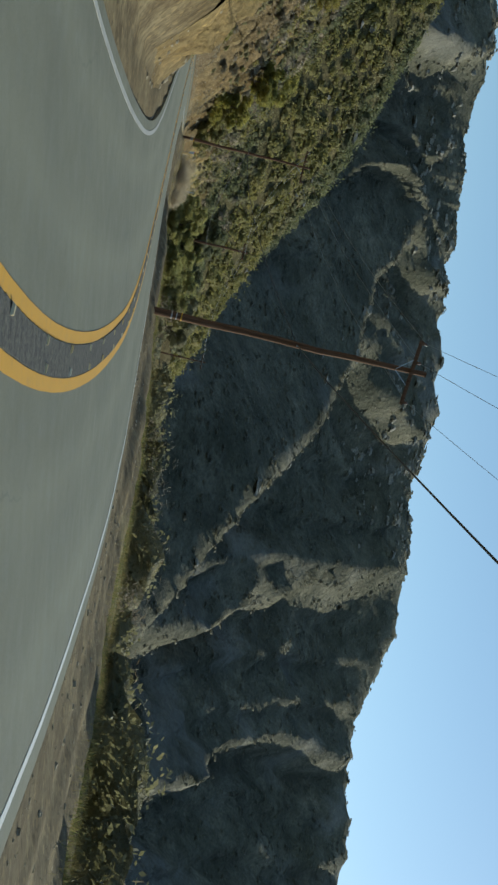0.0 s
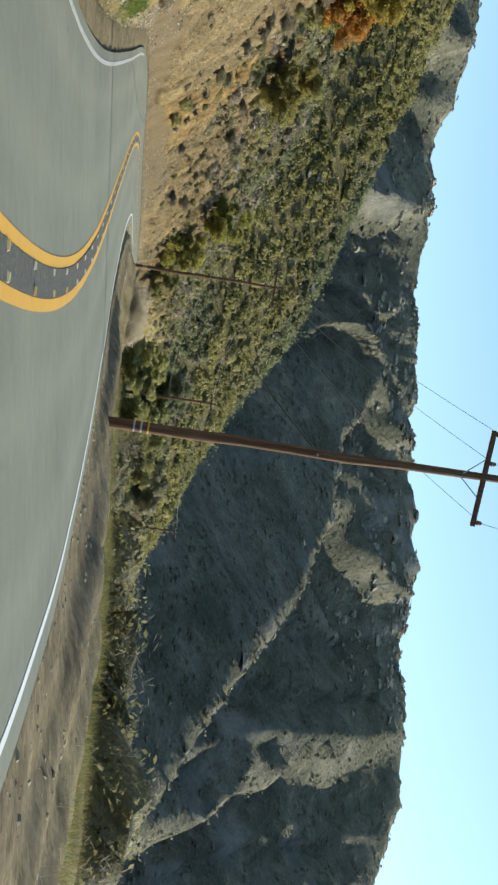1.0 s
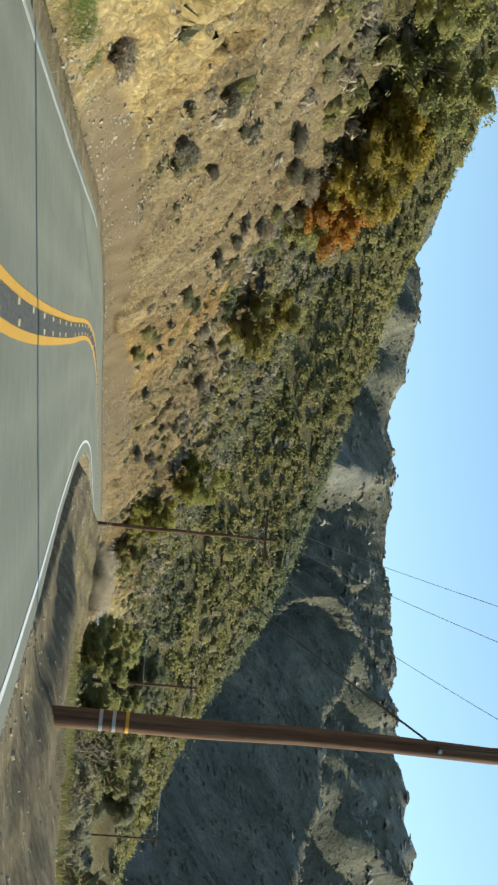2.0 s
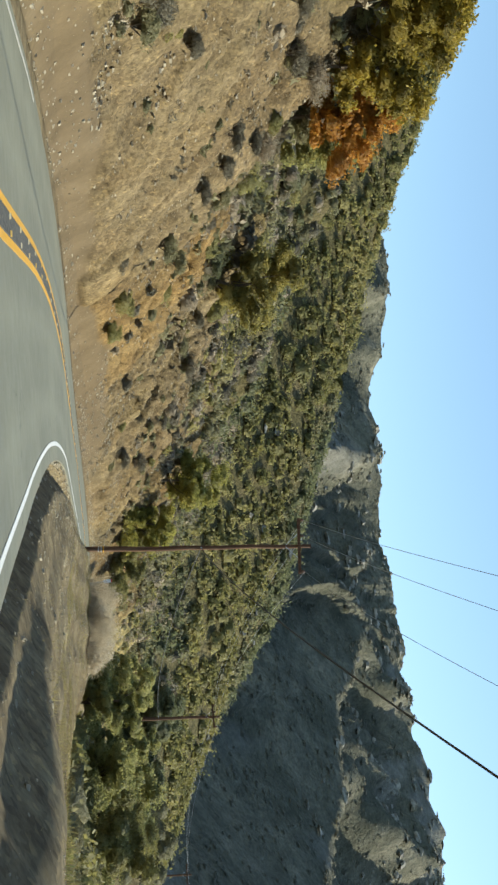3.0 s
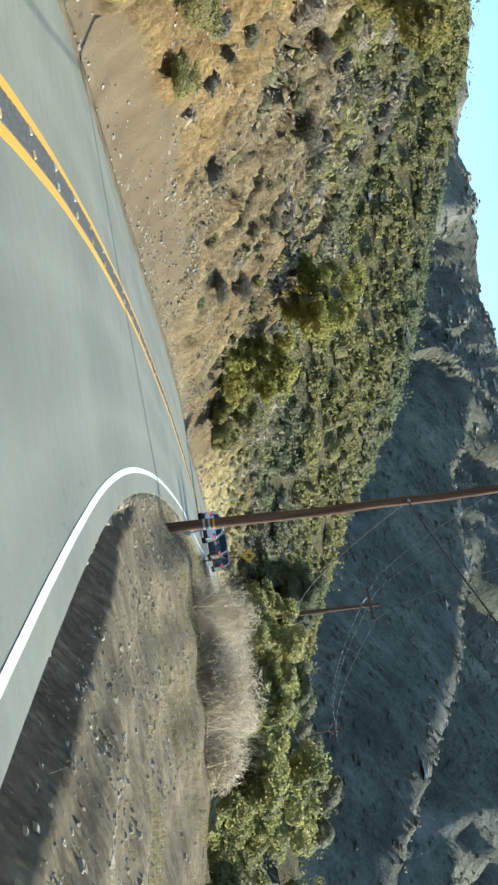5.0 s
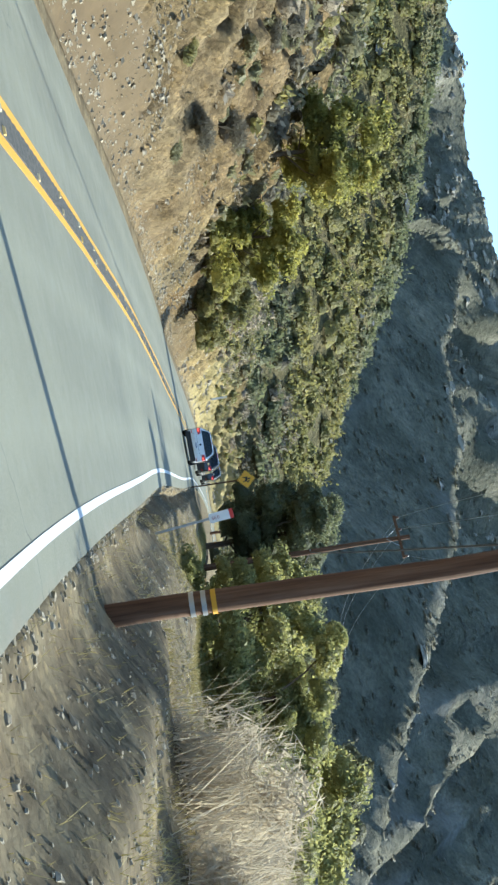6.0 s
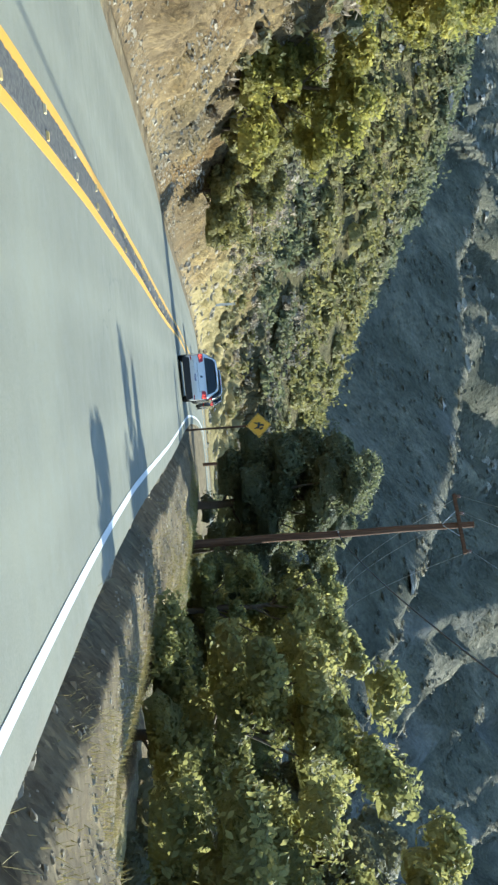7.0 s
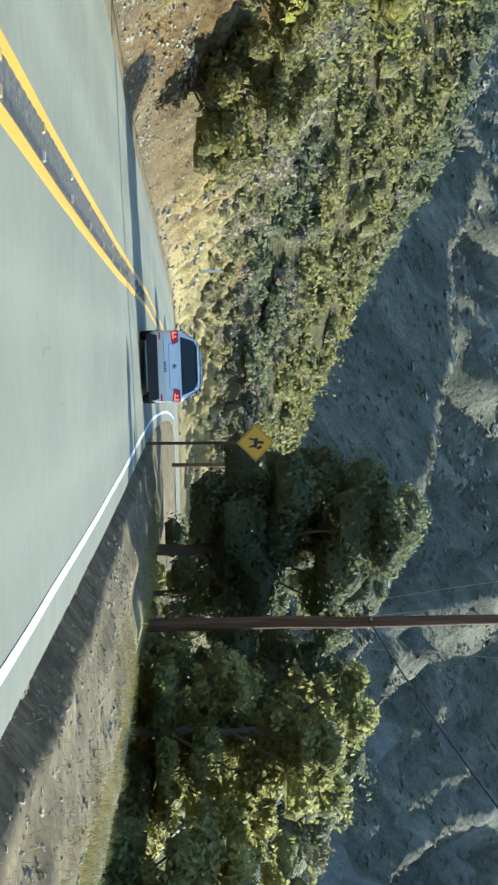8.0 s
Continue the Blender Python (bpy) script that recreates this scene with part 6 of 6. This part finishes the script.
def wheel(parent, x, y, r, w):
    side = 1 if x > 0 else -1
    prof = [(r * 0.62, -w / 2), (r * 0.9, -w / 2), (r * 0.985, -w * 0.36), (r, -w * 0.2), (r, w * 0.2), (r * 0.985, w * 0.36), (r * 0.9, w / 2), (r * 0.62, w / 2)]
    n = 28
    v = [(x + b, y + a * math.cos(2 * math.pi * k / n), r + a * math.sin(2 * math.pi * k / n)) for k in range(n) for a, b in prof]
    f = [(k * 8 + j, k * 8 + j + 1, ((k + 1) % n) * 8 + j + 1, ((k + 1) % n) * 8 + j) for k in range(n) for j in range(7)]
    hub = new("wheel")
    hub.parent = parent
    part_arrays("tyre", v, f, RUBBER, hub)
    bm = bmesh.new()
    m = Matrix.Translation((x + side * w * 0.28, y, r)) @ Euler((0, radians(90), 0)).to_matrix().to_4x4()
    bmesh.ops.create_cone(bm, segments=28, cap_ends=True, radius1=r * 0.63, radius2=r * 0.6, depth=0.05, matrix=m)
    for k in range(5):
        mm = Matrix.Translation((x + side * (w * 0.28 + 0.03), y, r)) @ Euler((radians(72 * k), 0, 0)).to_matrix().to_4x4() @ Matrix.Translation((0, 0, r * 0.32)) @ Matrix.Diagonal((0.03, 0.07, r * 0.55, 1))
        bmesh.ops.create_cube(bm, size=1, matrix=mm)
    part("rim", bm, ALLOY, hub)


def car(name, m, stations, paint, label, dims, tall_lamps=False):
    """A car built with its tail at y = 0 and its nose to +y, standing on z = 0. m: where it stands."""
    L, W, Hh, belt, glass_top, lid_low = dims
    holder = new(name)
    tagged(holder, label, "car", "cars on the road")
    v, f = car_shell(stations)
    body = part_arrays("body", v, f, paint, holder)
    bvh = BVHTree.FromPolygons([tuple(p) for p in v], [tuple(int(i) for i in q) for q in f])
    fwd, back = (0, 1, 0), (0, -1, 0)
    hw = W / 2
    # tail glass with its dark surround, wiper and high brake lamp
    laid_on(bvh, quad((-hw * 0.80, 0, belt + 0.03), (hw * 0.80, 0, belt + 0.03), (hw * 0.64, 0, glass_top), (-hw * 0.64, 0, glass_top)), fwd, 0.006, 0.02, GLASS, "rear_window", holder, "dark tinted rear window", (16, 8))
    part("wiper", box_bm(-0.02, 0.42, -0.02, 0.0, -0.012, 0.012, 0.003, Matrix.Translation((0, 0.14, belt + 0.06)) @ Euler((0, radians(-4), 0)).to_matrix().to_4x4()), BLACKTRIM, holder)
    laid_on(bvh, quad((-hw * 0.62, 0, glass_top + 0.015), (hw * 0.62, 0, glass_top + 0.015), (hw * 0.6, 0, Hh - 0.045), (-hw * 0.6, 0, Hh - 0.045)), fwd, 0.09, 0.12, paint, "spoiler", holder, "roof spoiler in body colour", (12, 3))
    laid_on(bvh, quad((-0.16, 0, glass_top + 0.03), (0.16, 0, glass_top + 0.03), (0.16, 0, glass_top + 0.05), (-0.16, 0, glass_top + 0.05)), fwd, 0.1, 0.02, REDLENS, "high_brake_lamp", holder, "", (6, 1))
    # lamps
    for k in (-1, 1):
        if tall_lamps:
            o = quad((k * hw * 0.97, 0, belt - 0.16), (k * hw * 0.62, 0, belt - 0.13), (k * hw * 0.66, 0, belt + 0.0), (k * hw * 0.96, 0, belt + 0.02))
        else:
            o = quad((k * hw * 0.985, 0, belt - 0.21), (k * hw * 0.585, 0, belt - 0.165), (k * hw * 0.64, 0, belt - 0.02), (k * hw * 0.965, 0, belt - 0.005))
        lamp = laid_on(bvh, o, fwd, 0.014, 0.03, REDLENS, "tail_lamp", holder, "red tail lamp cluster", (10, 6))
        e = quad((k * hw * 0.93, 0, belt - 0.165), (k * hw * 0.74, 0, belt - 0.145), (k * hw * 0.74, 0, belt - 0.12), (k * hw * 0.93, 0, belt - 0.135))
        laid_on(bvh, e, fwd, 0.02, 0.008, BRAKE, "light_guide", lamp, "lit red light guide", (6, 2))
        e = quad((k * hw * 0.93, 0, belt - 0.15), (k * hw * 0.895, 0, belt - 0.15), (k * hw * 0.885, 0, belt - 0.045), (k * hw * 0.92, 0, belt - 0.045))
        laid_on(bvh, e, fwd, 0.02, 0.008, BRAKE, "light_guide", lamp, "lit red light guide", (3, 5))
        e = quad((k * hw * 0.82, 0, belt - 0.1), (k * hw * 0.78, 0, belt - 0.1), (k * hw * 0.78, 0, belt - 0.06), (k * hw * 0.82, 0, belt - 0.06))
        laid_on(bvh, e, fwd, 0.02, 0.008, BRAKE, "bulb", lamp, "lit red bulb", (2, 2))
        laid_on(bvh, quad((k * hw * 0.93, 0, 0.47), (k * hw * 0.74, 0, 0.47), (k * hw * 0.74, 0, 0.505), (k * hw * 0.93, 0, 0.505)), fwd, 0.01, 0.02, REDLENS, "reflector", holder, "slim red bumper reflector", (6, 1))
    # lid seams, badge, plate, lower bumper
    for a, b in (((-hw * 0.6, lid_low), (hw * 0.6, lid_low)), ((-hw * 0.6, lid_low), (-hw * 0.66, belt - 0.15)), ((hw * 0.6, lid_low), (hw * 0.66, belt - 0.15))):
        dx, dz = b[0] - a[0], b[1] - a[1]
        n = math.hypot(dx, dz)
        ox, oz = -dz / n * 0.005, dx / n * 0.005
        laid_on(bvh, quad((a[0] - ox, 0, a[1] - oz), (b[0] - ox, 0, b[1] - oz), (b[0] + ox, 0, b[1] + oz), (a[0] + ox, 0, a[1] + oz)), fwd, 0.003, 0.006, BLACKTRIM, "lid_seam", holder, "", (16, 1))
    bm = bmesh.new()
    hit, *_ = bvh.ray_cast(Vector((0, -6, belt - 0.13)), Vector((0, 1, 0)))
    bmesh.ops.create_cone(bm, segments=28, cap_ends=True, radius1=0.058, radius2=0.052, depth=0.02, matrix=Matrix.Translation(hit + Vector((0, -0.012, 0))) @ Euler((radians(82), 0, 0)).to_matrix().to_4x4())
    badge = part("badge", bm, BLACKTRIM, holder, "round dark badge")
    bm = bmesh.new()
    for r_ in (0.046,):
        bmesh.ops.create_circle(bm, segments=28, radius=r_, matrix=Matrix.Translation(hit + Vector((0, -0.024, 0))) @ Euler((radians(82), 0, 0)).to_matrix().to_4x4())
        e = bmesh.ops.extrude_edge_only(bm, edges=bm.edges[:])
        for q in e["geom"]:
            if isinstance(q, bmesh.types.BMVert):
                q.co = hit + Vector((0, -0.024, 0)) + (q.co - hit - Vector((0, -0.024, 0))) * 0.82
    part("badge_ring", bm, CHROME, badge, "thin chrome ring")
    plate_z = 0.60 if not tall_lamps else 0.78
    recess = laid_on(bvh, quad((-0.27, 0, plate_z - 0.1), (0.27, 0, plate_z - 0.1), (0.25, 0, plate_z + 0.11), (-0.25, 0, plate_z + 0.11)), fwd, 0.003, 0.01, paint, "plate_panel", holder, "", (8, 4))
    plate = laid_on(bvh, quad((-0.152, 0, plate_z - 0.076), (0.152, 0, plate_z - 0.076), (0.152, 0, plate_z + 0.076), (-0.152, 0, plate_z + 0.076)), fwd, 0.014, 0.01, PLATE, "number_plate", holder, "pale number plate", (4, 2))
    for i in range(7):
        x = -0.115 + 0.038 * i
        laid_on(bvh, quad((x - 0.012, 0, plate_z - 0.034), (x + 0.012, 0, plate_z - 0.034), (x + 0.012, 0, plate_z + 0.03), (x - 0.012, 0, plate_z + 0.03)), fwd, 0.018, 0.003, PRINT, "print_bar", plate, "plain dark bar", (1, 1))
    laid_on(bvh, quad((-hw * 0.93, 0, 0.2), (hw * 0.93, 0, 0.2), (hw * 0.86, 0, 0.43), (-hw * 0.86, 0, 0.43)), fwd, 0.012, 0.06, BLACKTRIM, "lower_bumper", holder, "black lower bumper insert", (16, 4))
    part("diffuser", box_bm(-hw * 0.9, hw * 0.9, -0.014, 0.5, 0.17 * Hh / 1.46, 0.35 * Hh / 1.46, 0.02), BLACKTRIM, holder, "black under-bumper panel")
    bm = bmesh.new()
    for x in (-0.42, -0.34):
        bmesh.ops.create_cone(bm, segments=14, cap_ends=True, radius1=0.033, radius2=0.033, depth=0.14, matrix=Matrix.Translation((x, 0.05, 0.25)) @ Euler((radians(90), 0, 0)).to_matrix().to_4x4())
    part("exhaust", bm, DARKMETAL, holder, "twin exhaust tips")
    # side glass, mirrors, handles
    for k in (-1, 1):
        inward = (-k, 0, 0)
        for y0, y1 in ((0.62, 1.02), (1.08, 1.85), (1.93, 2.72)):
            y0, y1 = y0 * L / 4.25, y1 * L / 4.25
            laid_on(bvh, quad((k * hw, y0, belt + 0.03), (k * hw, y1, belt + 0.03), (k * hw, y1 - 0.12, glass_top - 0.005), (k * hw, y0 + 0.06, glass_top - 0.005)), inward, 0.005, 0.015, GLASS, "side_window", holder, "dark tinted side window", (8, 5))
        for y0 in (1.25, 2.1):
            laid_on(bvh, quad((k * hw, y0 * L / 4.25, belt - 0.11), (k * hw, (y0 + 0.2) * L / 4.25, belt - 0.11), (k * hw, (y0 + 0.2) * L / 4.25, belt - 0.075), (k * hw, y0 * L / 4.25, belt - 0.075)), inward, 0.025, 0.02, paint, "door_handle", holder, "", (4, 1))
        laid_on(bvh, quad((k * hw, 0.3 * L / 4.25, 0.25), (k * hw, L * 0.93, 0.25), (k * hw, L * 0.93, 0.31), (k * hw, 0.3 * L / 4.25, 0.31)), inward, 0.012, 0.02, BLACKTRIM, "sill", holder, "", (14, 1))
        for y0 in (0.78 * L / 4.25, L - 0.82 * L / 4.25):
            r = 0.365 * Hh / 1.46
            arch = lambda u, v, y0=y0, r=r, k=k: (k * hw, y0 + (r * (0.02 + 0.98 * v)) * math.cos(math.pi * u), 0.33 * Hh / 1.46 + (r * (0.02 + 0.98 * v)) * math.sin(math.pi * u))
            laid_on(bvh, arch, inward, 0.004, 0.01, BLACKTRIM, "wheel_arch", holder, "", (16, 2))
            wheel(holder, k * (hw - 0.105), y0, 0.315 * Hh / 1.46, 0.215)
        m_y = 2.75 * L / 4.25
        mirror = part("mirror", box_bm(k * (hw + 0.02) - 0.0, k * (hw + 0.2), m_y - 0.06, m_y + 0.07, belt + 0.02, belt + 0.15, 0.035), BLACKTRIM if tall_lamps else DARKMETAL, holder, "dark door mirror")
        part("mirror_glass", box_bm(k * (hw + 0.045), k * (hw + 0.18), m_y - 0.066, m_y - 0.06, belt + 0.04, belt + 0.135, 0.002), CHROME, mirror)
        part("mirror_arm", box_bm(k * (hw - 0.12), k * (hw + 0.06), m_y - 0.02, m_y + 0.04, belt + 0.03, belt + 0.07, 0.01), BLACKTRIM, mirror)
        laid_on(bvh, quad((k * hw * 0.9, 0, belt - 0.3), (k * hw * 0.55, 0, belt - 0.3), (k * hw * 0.5, 0, belt - 0.2), (k * hw * 0.85, 0, belt - 0.18)), back, 0.01, 0.02, CLEARLENS, "headlamp", holder, "clear headlamp", (6, 3))
    # cabin seen through the glass
    for x in (-0.38, 0.38):
        for y0 in (1.25, 2.15):
            seat = part("seat", box_bm(x - 0.23, x + 0.23, y0 * L / 4.25, y0 * L / 4.25 + 0.14, 0.5, belt + 0.12, 0.05), CABIN, holder)
            part("headrest", box_bm(x - 0.12, x + 0.12, y0 * L / 4.25, y0 * L / 4.25 + 0.09, belt + 0.14, belt + 0.31, 0.03), CABIN, seat)
    part("roof_aerial", box_bm(-0.02, 0.02, 0.62, 0.78, Hh - 0.005, Hh + 0.05, 0.012), BLACKTRIM, holder)
    holder.matrix_world = m
    return holder


HATCH = [(0.0, 0.33, 0.56, 0.585, 0.74, 0.78, 0.70), (0.025, 0.29, 0.70, 0.735, 0.82, 0.845, 0.76), (0.07, 0.27, 0.86, 0.89, 0.85, 0.868, 0.78), (0.13, 0.26, 0.945, 0.985, 0.86, 0.876, 0.76),
         (0.26, 0.24, 0.955, 1.20, 0.87, 0.885, 0.68), (0.42, 0.22, 0.96, 1.375, 0.875, 0.89, 0.60), (0.62, 0.2, 0.96, 1.425, 0.88, 0.893, 0.595), (1.0, 0.19, 0.96, 1.45, 0.88, 0.895, 0.60), (1.6, 0.19, 0.955, 1.462, 0.88, 0.895, 0.61),
         (2.2, 0.19, 0.95, 1.43, 0.88, 0.893, 0.60), (2.7, 0.19, 0.945, 1.28, 0.88, 0.89, 0.62), (3.1, 0.2, 0.94, 1.04, 0.875, 0.885, 0.70), (3.4, 0.21, 0.915, 0.95, 0.87, 0.875, 0.74), (3.8, 0.23, 0.84, 0.875, 0.85, 0.85, 0.70), (4.1, 0.26, 0.73, 0.765, 0.78, 0.78, 0.62), (4.22, 0.3, 0.62, 0.64, 0.66, 0.67, 0.5)]
WAGON = [(y * 1.09, z0 * 1.2, zb * 1.14, zr * 1.165, ws * 1.05, wb * 1.05, wr * 1.12) for y, z0, zb, zr, ws, wb, wr in HATCH]


def parked(s, off):
    """A pose on the road at s, off, facing along it and leaning with its bank."""
    p = on_road(s, off, 0.0)
    a, b = on_road(s + 4, off), on_road(s, off + 1.0)
    y = Vector(a - p).normalized()
    x = Vector(b - p).normalized()
    z = x.cross(y).normalized()
    x = y.cross(z)
    r = Matrix((x, y, z)).transposed().to_4x4()
    return Matrix.Translation(Vector(p)) @ r


SILVER = car_paint("silver_white_paint", (0.78, 0.785, 0.78), 1.0, 0.08, 0.12)
NIGHT = car_paint("black_blue_paint", (0.012, 0.014, 0.018), 1.0, 0.2, 0.06)
car("hatchback", parked(158.5, 1.95), HATCH, SILVER, "silver-white hatchback with lit tail lamps on the road", (4.22, 1.79, 1.462, 0.955, 1.375, 0.70))
car("sport_utility_car", parked(176.0, 1.9), WAGON, NIGHT, "black sport utility car with lit tail lamps on the road", (4.6, 1.88, 1.70, 1.09, 1.60, 0.80), True)
car("sport_utility_car", parked(189.0, 1.9), WAGON, NIGHT, "black sport utility car farther along the road", (4.6, 1.88, 1.70, 1.09, 1.60, 0.80), True)
